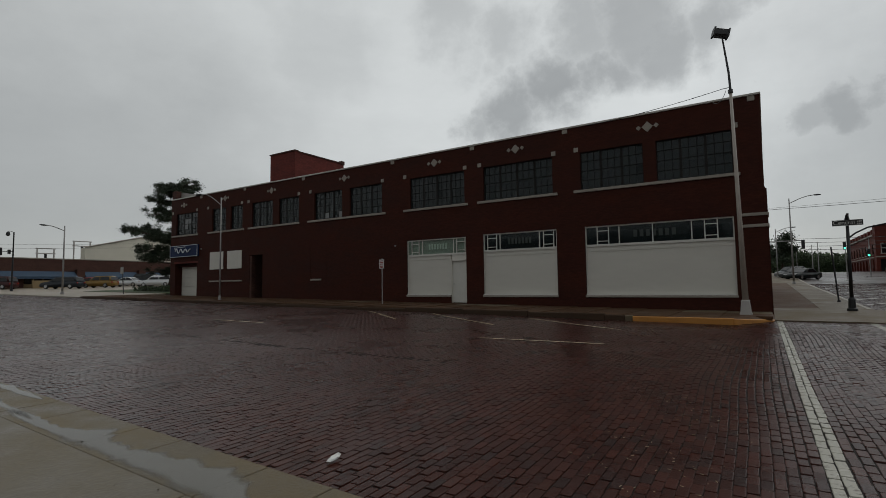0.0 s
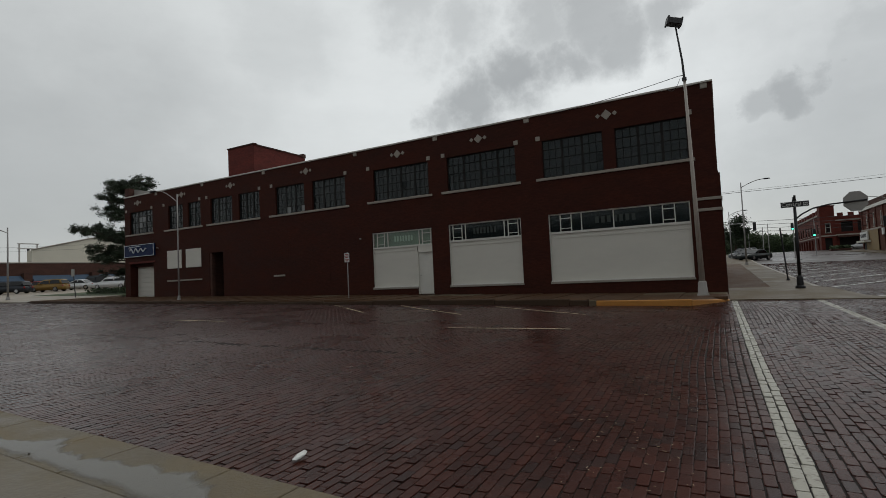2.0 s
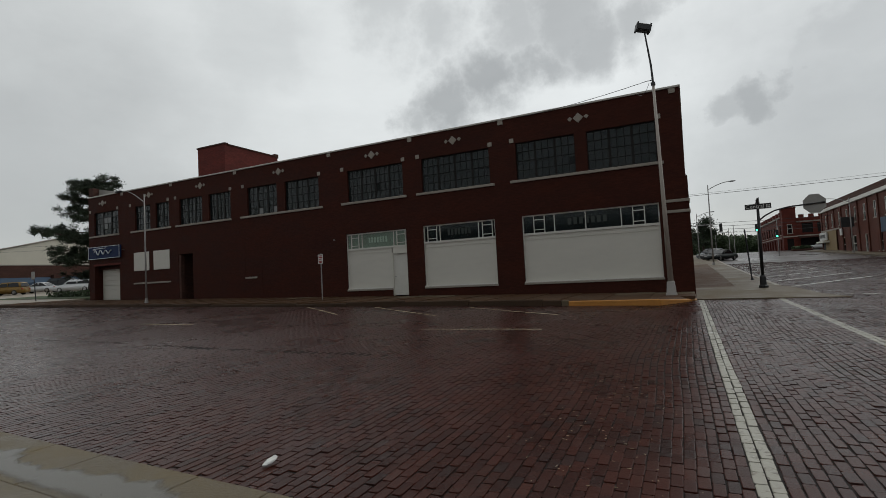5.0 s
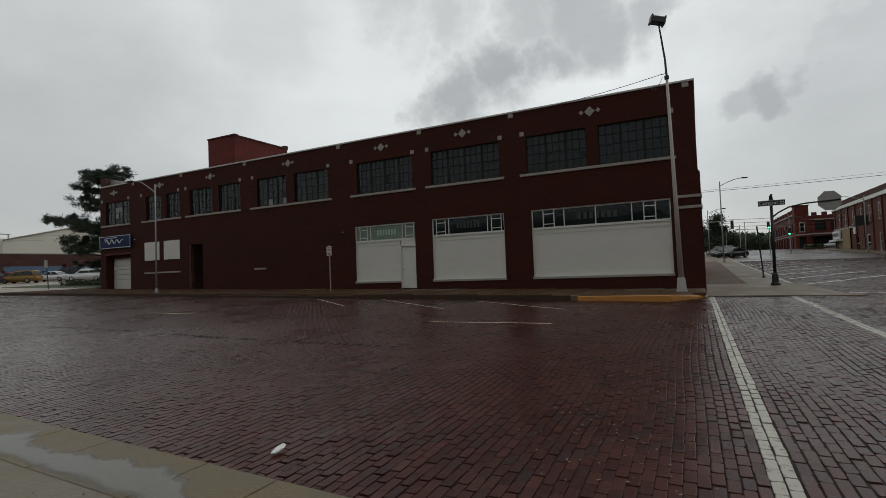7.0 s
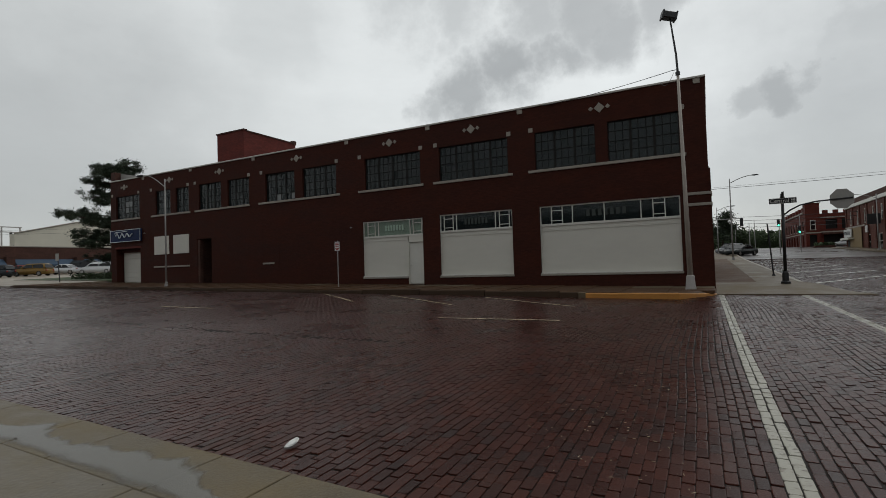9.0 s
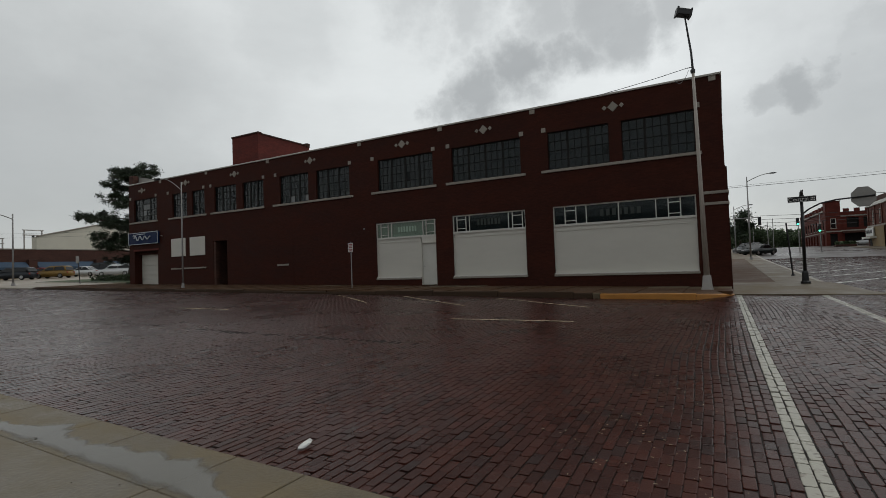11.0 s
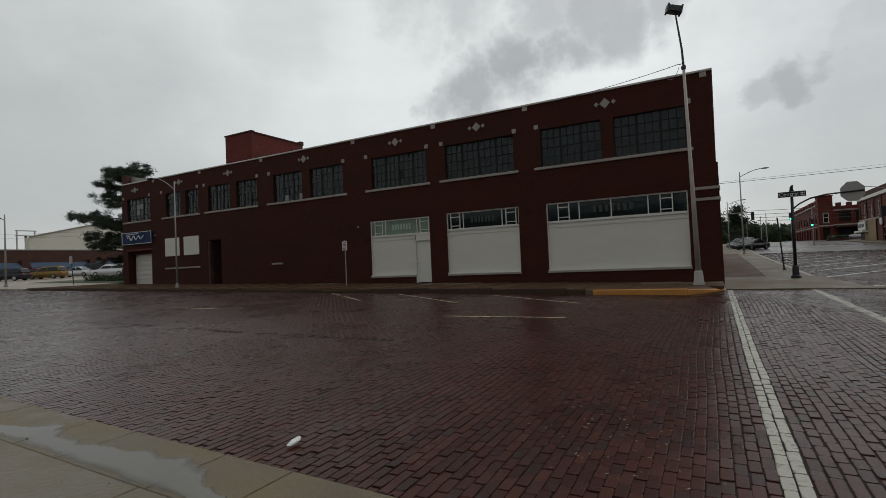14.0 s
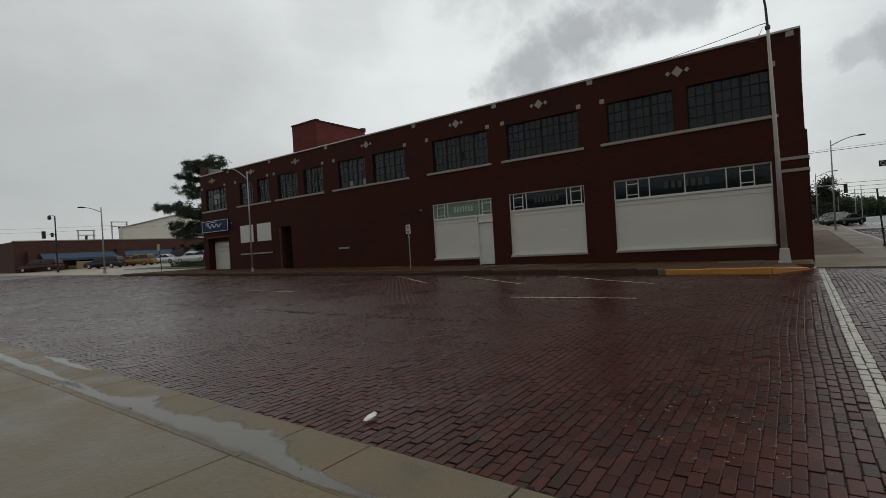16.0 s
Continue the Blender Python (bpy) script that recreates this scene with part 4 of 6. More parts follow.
child("lintel", box(-41.6, -38.2, WALL_Y - 0.02, WALL_Y - 0.001, 3.58, 3.72), BRICK_T, "rusty steel lintel over the garage door")
# deep doorway
child("jamb", box(-32.0, -31.72, WALL_Y + 0.36, WALL_Y + 1.6, 0.3, 4.1), BRICK_B)
child("jamb", box(-30.25, -30.0, WALL_Y + 0.36, WALL_Y + 1.6, 0.3, 4.1), BRICK_B)
# door face coloured near-black to give the recess its shade
child("doorway_door", box(-31.7, -30.27, WALL_Y + 1.5, WALL_Y + 1.56, 0.5, 4.0), STEEL_AND_SHADE, "door deep in the doorway, near-black for the recess shade")
child("door_post", box(-31.72, -31.5, WALL_Y + 0.02, WALL_Y + 0.3, 0.75, 3.85, 0.01), BRICK_B, "brownish door post")
# boarded windows
for a, b in ((-36.58, -34.87), (-34.35, -32.62)):
    child("boarded_window", box(a, b, WALL_Y - 0.04, WALL_Y + 0.01, 2.97, 4.32, 0.01), WHITE, "white board covering a window")
child("vent_pipe", bar([(-37.7, WALL_Y + 0.05, 4.62), (-37.7, WALL_Y - 0.15, 4.64), (-37.45, WALL_Y - 0.22, 4.66)], 0.03, 8), GALV, "short bent metal pipe")
child("vent_pipe", bar([(-18.2, WALL_Y + 0.05, 3.87), (-18.2, WALL_Y - 0.1, 3.87)], 0.04, 8), GALV)
# lift tower on the roof
child("tower", box(-34.3, -31.3, 27.0, 32.5, 8.4, 12.42), BRICK_T, "red brick lift tower on the roof")
tw = bmesh.new()
bx(tw, -34.36, -31.24, 26.94, 27.3, 12.42, 12.52)
bx(tw, -31.5, -31.24, 27.3, 32.3, 12.36, 12.46)
bx(tw, -34.36, -31.24, 32.2, 32.56, 12.3, 12.62)
child("tower_coping", tw, BRICK_B)
child("chimney", box(-42.18, -41.62, WALL_Y + 0.02, WALL_Y + 0.5, TOP + 0.09, TOP + 0.78, 0.02), BRICK_B, "brown brick stub on the roof corner")
wedge = bmesh.new()
pts = [(-41.6, 9.06), (-38.7, 9.06), (-38.7, 9.14), (-41.6, 9.68)]
front = [wedge.verts.new((x, WALL_Y + 0.46, z)) for x, z in pts]
rear = [wedge.verts.new((x, WALL_Y + 0.62, z)) for x, z in pts]
wedge.faces.new(front)
wedge.faces.new(rear[::-1])
for k in range(4):
    wedge.faces.new((front[k], rear[k], rear[(k + 1) % 4], front[(k + 1) % 4]))
bmesh.ops.recalc_face_normals(wedge, faces=wedge.faces)
child("parapet", wedge, SIGNBACK, "grey sloping metal parapet at the roof corner")


def neon_sign():
    s = empty("wall_sign", (-40.05, WALL_Y, 4.58), "dark blue enamel sign with pale flowing stroke over garage door", "sign")
    part("panel", box(-1.97, 1.97, -0.16, -0.01, -0.47, 0.47, 0.015), BLUE, s)
    bmf = bmesh.new()
    for x0, x1, z0, z1 in ((-1.97, 1.97, 0.43, 0.47), (-1.97, 1.97, -0.47, -0.43), (-1.97, -1.93, -0.43, 0.43), (1.93, 1.97, -0.43, 0.43)):
        bx(bmf, x0, x1, -0.185, -0.161, z0, z1)
    part("border", bmf, NEON, s, "pale border strip")
    # a plain flowing stroke in place of the mark
    pts = [(-1.15 + 2.2 * u, -0.2, 0.20 * math.sin(u * 21) * (1 - 0.5 * u) + 0.02) for u in [i / 60 for i in range(61)]]
    part("stroke", bar(pts, 0.04, 6), NEON, s, "pale tube bent in a flowing stroke")
    part("stroke", bar([(-1.3, -0.2, 0.2), (-1.2, -0.2, 0.3), (-0.6, -0.2, 0.31), (0.3, -0.2, 0.33)], 0.028, 6), NEON, s)


neon_sign()


# ---------- street furniture ----------
def flood_pole():
    p = empty("floodlight_pole", (-0.69, 21.2, walk_z(-0.7, 0)), "tall grey tapered steel pole with dark floodlight, on the pavement", "light pole")
    bm = bmesh.new()
    r = bmesh.ops.create_cone(bm, cap_ends=True, segments=4, radius1=0.25, radius2=0.19, depth=0.5, matrix=Matrix.Translation((0, 0, 0.27)) @ Matrix.Rotation(radians(45), 4, "Z"))
    bmesh.ops.bevel(bm, geom=bm.edges[:], offset=0.02, segments=1, affect="EDGES")
    bx(bm, -0.2, 0.2, -0.2, 0.2, 0.0, 0.05)
    part("plinth", bm, GREYPOLE, p, "pale painted square plinth")
    part("pole", bar([(0, 0, 0.5), (-0.05, 0, 4.0), (-0.11, 0, 8.3)], [0.105, 0.074, 0.050], 14), POLE_STAINED, p, smooth=True)
    part("collar", bar([(-0.11, 0, 8.2), (-0.115, 0, 8.32)], 0.085, 12), DARKGREY, p)
    part("mast", bar([(-0.11, 0, 8.3), (-0.14, 0, 9.0), (-0.29, 0, 10.4)], [0.045, 0.04, 0.03], 10), DARKGREY, p)
    h = bmesh.new()
    m = pose(-0.33, 0, 10.56, 0, 14, 20)
    bx(h, -0.26, 0.26, -0.17, 0.17, -0.13, 0.13, m, 0.03)
    bx(h, -0.28, -0.22, -0.18, 0.18, -0.16, 0.16, m)
    bx(h, 0.22, 0.28, -0.18, 0.18, -0.16, 0.16, m)
    part("lamp_head", h, DARKGREY, p, "dark boxy floodlight head")
    part("bracket", bar([(-0.11, 0, 8.42), (-0.3, 0.1, 8.45)], 0.015, 6), DARKGREY, p)


def cobra_lamp(at, height, arm, name_label, mat=GALV, r=0.085, group="street lamps"):
    s = empty("street_lamp", at, name_label, "street lamp", group)
    part("base", bar([(0, 0, 0), (0, 0, 0.08), (0, 0, 0.3)], [r * 2, r * 1.9, r * 1.2], 12), GALV, s)
    part("pole", bar([(0, 0, 0.2), (0, 0, height * 0.5), (0, 0, height)], [r, r * 0.8, r * 0.6], 12), mat, s, smooth=True)
    ax, ay, up = arm
    pts = [(ax * u, ay * u, height - 0.5 + up * math.sin(u * math.pi / 2)) for u in [i / 8 for i in range(9)]]
    part("arm", bar(pts, [r * 0.42] * 9, 8), mat, s, smooth=True)
    d = Vector((ax, ay, 0)).normalized()
    e = Vector(pts[-1])
    h = bmesh.new()
    bmesh.ops.create_icosphere(h, subdivisions=2, radius=1, matrix=Matrix.Translation(e + d * 0.25) @ Matrix.Rotation(math.atan2(d.y, d.x), 4, "Z") @ Matrix.Diagonal((0.36, 0.13, 0.075, 1)))
    part("lamp_head", h, DARKGREY, s, smooth=True)
    return s


flood_pole()
cobra_lamp((-29.2, 19.2, walk_z(-29.2, 0)), 6.55, (-2.25, 0, 0.95), "galvanized street lamp on the pavement by the brick building", r=0.055)
cobra_lamp((2.2, 60.0, side_z(2, 60)), 8.45, (2.0, 0, 0.65), "galvanized street lamp with curved arm beside the cross street")
cobra_lamp((1.3, 84.0, side_z(1.3, 84)), 6.8, (1.8, 0, 0.6), "distant grey street lamp with curved arm")
cobra_lamp((-56.0, 20.6, street_z(-56, 20.6) + 0.1), 6.5, (0.2, -1.5, 0.4), "galvanized street lamp at the edge of the car lot")


def lantern_pole():
    s = empty("traffic_pole", (-75, 22.5, street_z(-75, 22.5) + 0.1), "black traffic pole with lantern and side signals", "traffic light")
    part("pole", bar([(0, 0, 0), (0, 0, 0.6), (0, 0, 7.0)], [0.16, 0.1, 0.07], 10), BLACK, s)
    part("arm", bar([(0, 0, 6.9), (0, -0.25, 7.1), (0, -0.55, 7.05)], 0.03, 6), BLACK, s)
    part("lantern", bar([(0, -0.55, 7.05), (0, -0.55, 6.9), (0, -0.55, 6.6), (0, -0.55, 6.5)], [0.04, 0.2, 0.22, 0.05], 10), BLACK, s)
    part("signal_arm", bar([(0, 0, 4.7), (0, -1.2, 4.65)], 0.03, 6), BLACK, s)
    part("signal", box(-0.15, 0.15, -1.4, -1.05, 4.2, 5.1, 0.02), BLACK, s)
    part("signal", box(-0.15, 0.15, -0.5, -0.25, 4.4, 4.9, 0.02), BLACK, s)


lantern_pole()


def text_mesh(name, body, size, mat, m, parent):
    cu = bpy.data.curves.new("text", "FONT")
    cu.body, cu.size, cu.extrude, cu.align_x, cu.align_y = body, size, 0.002, "CENTER", "CENTER"
    tmp = bpy.data.objects.new("text", cu)
    me = bpy.data.meshes.new_from_object(tmp)
    bpy.data.objects.remove(tmp)
    me.materials.append(mat)
    ob = new(name, me)
    ob.parent = parent
    ob.matrix_basis = m
    return ob


SIGN_WHITE = material("reflective_white", (0.6, 0.6, 0.58), 0.5, vary=0.1)
RED_INK = material("red_sign_ink", (0.30, 0.05, 0.04), 0.5, vary=0.1)


def street_sign():
    z = 0.40
    s = empty("street_sign", (2.62, 24.0, z), "black post with street name blades and stop sign arm", "street sign")
    part("base", bar([(0, 0, 0), (0, 0, 0.08), (0, 0, 0.12), (0, 0, 0.42), (0, 0, 0.5)], [0.17, 0.17, 0.12, 0.11, 0.075], 12), BLACK, s)
    part("post", bar([(0, 0, 0.4), (0.02, 0, 3.35)], [0.062, 0.052], 12), BLACK, s, smooth=True)
    part("finial", bar([(0.02, 0, 3.35), (0.02, 0, 3.42), (0.02, 0, 3.5), (0.02, 0, 3.66)], [0.04, 0.085, 0.06, 0.01], 8), BLACK, s)
    b = part("name_blade", box(-0.44, 0.48, -0.085, -0.065, 3.18, 3.40, 0.006), BLACK, s, "black street name blade with white letters")
    bo = bmesh.new()
    for x0, x1, z0, z1 in ((-0.43, 0.47, 3.385, 3.395), (-0.43, 0.47, 3.185, 3.195)):
        bx(bo, x0, x1, -0.089, -0.086, z0, z1)
    part("border", bo, SIGN_WHITE, b)
    text_mesh("lettering", "Central", 0.215, SIGN_WHITE, pose(-0.09, -0.088, 3.29, 90, 0, 0), b)
    sm = bmesh.new()
    for i in range(3):
        bx(sm, 0.30 + i * 0.05, 0.335 + i * 0.05, -0.089, -0.086, 3.29, 3.345)
    for i in range(3):
        bx(sm, 0.30 + i * 0.05, 0.335 + i * 0.05, -0.089, -0.086, 3.22, 3.265)
    part("lettering", sm, SIGN_WHITE, b)
    part("name_blade", box(0.01, 0.03, -0.45, 0.45, 3.42, 3.62, 0.004), BLACK, s)
    pts = [(0.03, 0, 2.72), (0.25, 0, 2.90), (0.6, 0, 3.08), (1.1, 0, 3.18), (2.25, 0, 3.24)]
    part("arm", bar(pts, 0.03, 8), BLACK, s, smooth=True)
    st = bmesh.new()
    bmesh.ops.create_cone(st, cap_ends=True, segments=8, radius1=0.40, radius2=0.40, depth=0.012, matrix=Matrix.Translation((1.92, 0.045, 3.22)) @ Matrix.Rotation(radians(90), 4, "X") @ Matrix.Rotation(radians(22.5), 4, "Z"))
    part("sign_plate", st, SIGNBACK, s, "grey back of an octagonal stop sign")


street_sign()
tp = empty("sign_post", (2.78, 29.8, side_z(2.78, 29.8)), "thin leaning metal sign post on the corner", "sign post")
part("post", bar([(0, 0, 0), (-0.17, 0, 2.6)], 0.035, 8), DARKGREY, tp)
part("foot", bar([(0, 0, 0), (0, 0, 0.12)], [0.09, 0.05], 8), DARKGREY, tp)


def parking_sign():
    s = empty("parking_sign", (-16.68, 20.1, walk_z(-16.68, 0)), "small white parking sign with red lettering on a thin post", "street sign")
    part("post", bar([(0, 0, 0), (0, 0, 2.36)], 0.028, 8), GALV, s)
    p = part("plate", box(-0.155, 0.155, -0.045, -0.03, 1.85, 2.31, 0.004), SIGN_WHITE, s)
    bm = bmesh.new()
    for z, w in ((2.24, 0.11), (2.16, 0.12), (2.08, 0.10), (1.97, 0.12), (1.91, 0.08)):
        bx(bm, -w, w, -0.049, -0.046, z - 0.022, z + 0.022)
    part("lettering", bm, RED_INK, p, "unreadable red lines of print")


parking_sign()


def cable(name, a, b, sag, r, label):
    a, b = Vector(a), Vector(b)
    pts = [a.lerp(b, i / 16) - Vector((0, 0, sag * 4 * (i / 16) * (1 - i / 16))) for i in range(17)]
    tagged(part(name, bar(pts, r, 5), BLACK), label, "cable")


cable("cable", (-0.99, 21.3, 8.82), (-7.5, 23.45, 9.02), 0.12, 0.012, "thin dark cable from the floodlight pole to the roof")
cable("cable", (-0.95, 21.25, 8.7), (-1.5, 22.4, 8.75), 0.25, 0.008, "loose end of thin cable by the pole")
cable("cable", (0.1, 46, 6.95), (70, 46, 10.2), 0.9, 0.017, "dark overhead cable across the street")
cable("cable", (0.1, 46.3, 7.1), (70, 46.5, 10.6), 0.8, 0.008, "dark overhead cable across the street")
for k in range(4):
    cable("cable", (-8, 96 + k, 8.6 - k * 0.5), (30, 98 + k * 2, 8.0 - k * 0.5), 0.6, 0.03, "dark overhead cable over the far crossing")
for k in range(2):
    cable("cable", (-140, 20 + k * 3, 10.2 + k * 0.9), (-100, 70, 11.2 + k * 0.9), 0.8, 0.014, "thin power cable beyond the low building")


def signal(at, lit, group="traffic lights at the far crossing"):
    s = empty("traffic_light", at, "black traffic light head hanging over the far crossing", "traffic light", group)
    part("housing", box(-0.18, 0.18, -0.14, 0.14, -0.55, 0.55, 0.03), BLACK, s)
    for k in range(3):
        c = bmesh.new()
        bmesh.ops.create_cone(c, cap_ends=True, segments=12, radius1=0.13, radius2=0.13, depth=0.06, matrix=Matrix.Translation((0, -0.16, 0.35 - k * 0.35)) @ Matrix.Rotation(radians(90), 4, "X"))
        part("lens", c, GREEN_LIGHT if lit and k == 2 else DARKGREY, s, "green lit lens" if lit and k == 2 else "")
    return s


signal((3.95, 76, 5.85), False)
signal((9.2, 88, 6.1), True)
signal((11.7, 88, 5.0), True)
part("mast", bar([(-1.0, 76, 6.35), (3.95, 76, 6.35)], 0.05, 6), GALV, tagged(empty("signal_mast", (0, 0, 0), "thin grey mast arm carrying a traffic light", "pole")))
for x, y, h in ((9.3, 88.2, 4.4), (11.8, 88.2, 5.2), (6.6, 105, 5.0), (8.6, 122, 6), (5.5, 130, 6)):
    u = empty("utility_pole", (x, y, street_z(x, y)), "tall thin grey pole beside the far street", "pole", "far street poles")
    part("pole", bar([(0, 0, 0), (0, 0, h)], [0.075, 0.055], 8), GALV, u)


# ---------- vehicles ----------
def paint(name, c, rough=0.25):
    return material(name, c, 0.35, vary=0.08, scale=1, bump=0.0, rvary=0.05, spec=0.3)


HEADLIGHT = material("headlight", (0.6, 0.6, 0.6), 0.15, vary=0.05, bump=0)
TAILLIGHT = material("tail_light", (0.25, 0.02, 0.015), 0.2, vary=0.05, bump=0)
CHROME = material("wheel_alloy", (0.45, 0.45, 0.45), 0.3, 0.8, vary=0.1)


def profile(bm, pts, hw0, hw1, zsplit):
    """Extrude a side outline across the car, drawn in above zsplit."""
    def half(z):
        return hw0 if z <= zsplit else hw1 + (hw0 - hw1) * max(0, 1 - (z - zsplit) / 0.55)
    a = [bm.verts.new((x, -half(z), z)) for x, z in pts]
    b = [bm.verts.new((x, half(z), z)) for x, z in pts]
    bm.faces.new(a)
    bm.faces.new(b[::-1])
    n = len(pts)
    for i in range(n):
        bm.faces.new((a[i], b[i], b[(i + 1) % n], a[(i + 1) % n]))
    bmesh.ops.recalc_face_normals(bm, faces=bm.faces)
    return bm


def car(at, turn, color, label, L=4.7, H=1.47, style="sedan", mat=None):
    m = Matrix.Translation(at) @ Matrix.Rotation(radians(turn), 4, "Z")
    c = empty("car", m, label, "car", "parked cars")
    p = mat or paint("car_paint", color)
    h, w = L / 2, 0.90
    belt = 0.92 if style == "sedan" else 1.02
    body = [(-h, 0.35), (-h, 0.72), (-h + 0.12, belt - 0.04), (-h + 0.9, belt), (h - 1.5, belt), (h - 0.35, belt - 0.18), (h - 0.03, 0.68), (h, 0.38), (h - 0.2, 0.22), (-h + 0.2, 0.22)]
    bm = profile(bmesh.new(), body, w, w, 3)
    bmesh.ops.bevel(bm, geom=[e for e in bm.edges if abs(e.verts[0].co.y - e.verts[1].co.y) < 0.01], offset=0.07, segments=3, affect="EDGES")
    part("body", bm, p, c, smooth=True)
    if style == "sedan":
        cab = [(-h + 0.75, belt - 0.02), (-h + 1.45, H - 0.06), (-h + 1.9, H), (h - 2.35, H - 0.02), (h - 1.45, belt - 0.02)]
        win = [(-h + 0.95, belt + 0.02), (-h + 1.5, H - 0.12), (-h + 1.95, H - 0.07), (h - 2.4, H - 0.09), (h - 1.68, belt + 0.02)]
    else:
        cab = [(-h + 0.06, belt - 0.02), (-h + 0.3, H - 0.1), (-h + 0.6, H), (h - 2.1, H - 0.02), (h - 1.25, belt - 0.02)]
        win = [(-h + 0.3, belt + 0.03), (-h + 0.45, H - 0.16), (-h + 0.7, H - 0.1), (h - 2.15, H - 0.12), (h - 1.5, belt + 0.03)]
    bm = profile(bmesh.new(), cab, w - 0.05, w - 0.22, belt)
    bmesh.ops.bevel(bm, geom=[e for e in bm.edges if abs(e.verts[0].co.y - e.verts[1].co.y) < 0.12], offset=0.05, segments=2, affect="EDGES")
    part("cabin", bm, p, c, smooth=True)
    for s in (-1, 1):
        g = bmesh.new()

        def half(z):
            return (w - 0.05) - 0.17 * min(1, max(0, (z - belt) / 0.55)) + 0.012
        vs = [g.verts.new((x, s * half(z), z)) for x, z in win]
        g.faces.new(vs if s < 0 else vs[::-1])
        r = bmesh.ops.extrude_face_region(g, geom=g.faces[:])
        for v in r["geom"]:
            if isinstance(v, bmesh.types.BMVert):
                v.co.y -= s * 0.03
        sw = part("side_window", g, GLASS_CAR, c)
        mid = (win[0][0] + win[-1][0]) / 2
        part("pillar", box(mid - 0.04, mid + 0.04, s * half(1.2) - 0.03, s * half(1.2) + 0.03, belt, H - 0.09), p, sw)
        part("mirror", box(h - 1.75, h - 1.6, s * (w + 0.02), s * (w + 0.16), belt, belt + 0.13, 0.02), p, c)
        part("headlight", box(h - 0.28, h + 0.005, s * 0.55 - 0.18, s * 0.55 + 0.18, 0.62, 0.76, 0.02), HEADLIGHT, c)
        part("tail_light", box(-h - 0.012, -h + 0.2, s * 0.68 - 0.14, s * 0.68 + 0.14, 0.66, 0.86, 0.02), TAILLIGHT, c)
    # front and rear screens lie on the slopes of the cabin
    for a, b in ((cab[-1], cab[-2]), (cab[0], cab[1])):
        g = bmesh.new()
        u, v = Vector((a[0], 0, a[1])), Vector((b[0], 0, b[1]))
        n = Vector((-(v - u).z, 0, (v - u).x)).normalized()
        if n.x * (1 if a[0] > 0 else -1) < 0:
            n = -n
        q = []
        for t_, hw in ((0.1, w - 0.15), (0.9, w - 0.26)):
            for s in (-1, 1):
                q.append(u.lerp(v, t_) + n * 0.014 + Vector((0, s * hw, 0)))
        vs = [g.verts.new(k) for k in (q[0], q[1], q[3], q[2])]
        g.faces.new(vs)
        r = bmesh.ops.extrude_face_region(g, geom=g.faces[:])
        for k in r["geom"]:
            if isinstance(k, bmesh.types.BMVert):
                k.co -= n * 0.03
        bmesh.ops.recalc_face_normals(g, faces=g.faces)
        part("windscreen", g, GLASS_CAR, c)
    for x in (-h + 0.85, h - 0.9):
        for s in (-1, 1):
            t = bmesh.new()
            bmesh.ops.create_cone(t, cap_ends=True, segments=20, radius1=0.335, radius2=0.335, depth=0.22, matrix=Matrix.Translation((x, s * (w - 0.09), 0.335)) @ Matrix.Rotation(radians(90), 4, "X"))
            bmesh.ops.bevel(t, geom=[e for e in t.edges if len(e.link_faces) == 2 and any(len(f.verts) > 4 for f in e.link_faces)], offset=0.03, segments=2, affect="EDGES")
            wh = part("wheel", t, RUBBER, c, smooth=True)
            r = bmesh.new()
            bmesh.ops.create_cone(r, cap_ends=True, segments=14, radius1=0.21, radius2=0.19, depth=0.03, matrix=Matrix.Translation((x, s * (w + 0.025), 0.335)) @ Matrix.Rotation(radians(90 * s), 4, "X"))
            part("rim", r, CHROME, wh)
    return c


def lot(x, y):
    return street_z(x, y) + 0.1


for x, y, t, col, lab, L, H, st in (
        (-88.6, 24.6, 214, (0.04, 0.009, 0.009), "dark maroon minivan parked on the lot", 5.6, 1.75, "van"),
        (-79.8, 29.4, 212, (0.02, 0.024, 0.03), "dark grey hatchback parked on the lot", 5.0, 1.6, "van"),
        (-88.0, 35.8, 210, (0.22, 0.025, 0.02), "red sedan parked behind other cars", 4.7, 1.45, "sedan"),
        (-79.5, 33.7, 213, (0.21, 0.125, 0.032), "mustard yellow boxy wagon parked on the lot", 4.5, 1.65, "van"),
        (-81.5, 38.2, 214, (0.60, 0.61, 0.62), "white sedan parked on the lot", 4.7, 1.45, "sedan"),
        (-74.5, 39.2, 212, (0.62, 0.63, 0.64), "white crossover parked beside the brick building", 4.9, 1.68, "van"),
        (-86.5, 42.8, 214, (0.02, 0.025, 0.03), "black van parked at the back of the lot", 5.2, 1.95, "van"),
        (-82.5, 43.6, 214, (0.5, 0.5, 0.5), "silver wagon parked at the back of the lot", 4.7, 1.65, "van"),
        (-73.5, 42.0, 214, (0.45, 0.46, 0.47), "silver car half hidden by the brick building", 4.7, 1.5, "sedan")):
    car((x, y, lot(x, y)), t, col, lab, L, H, st)
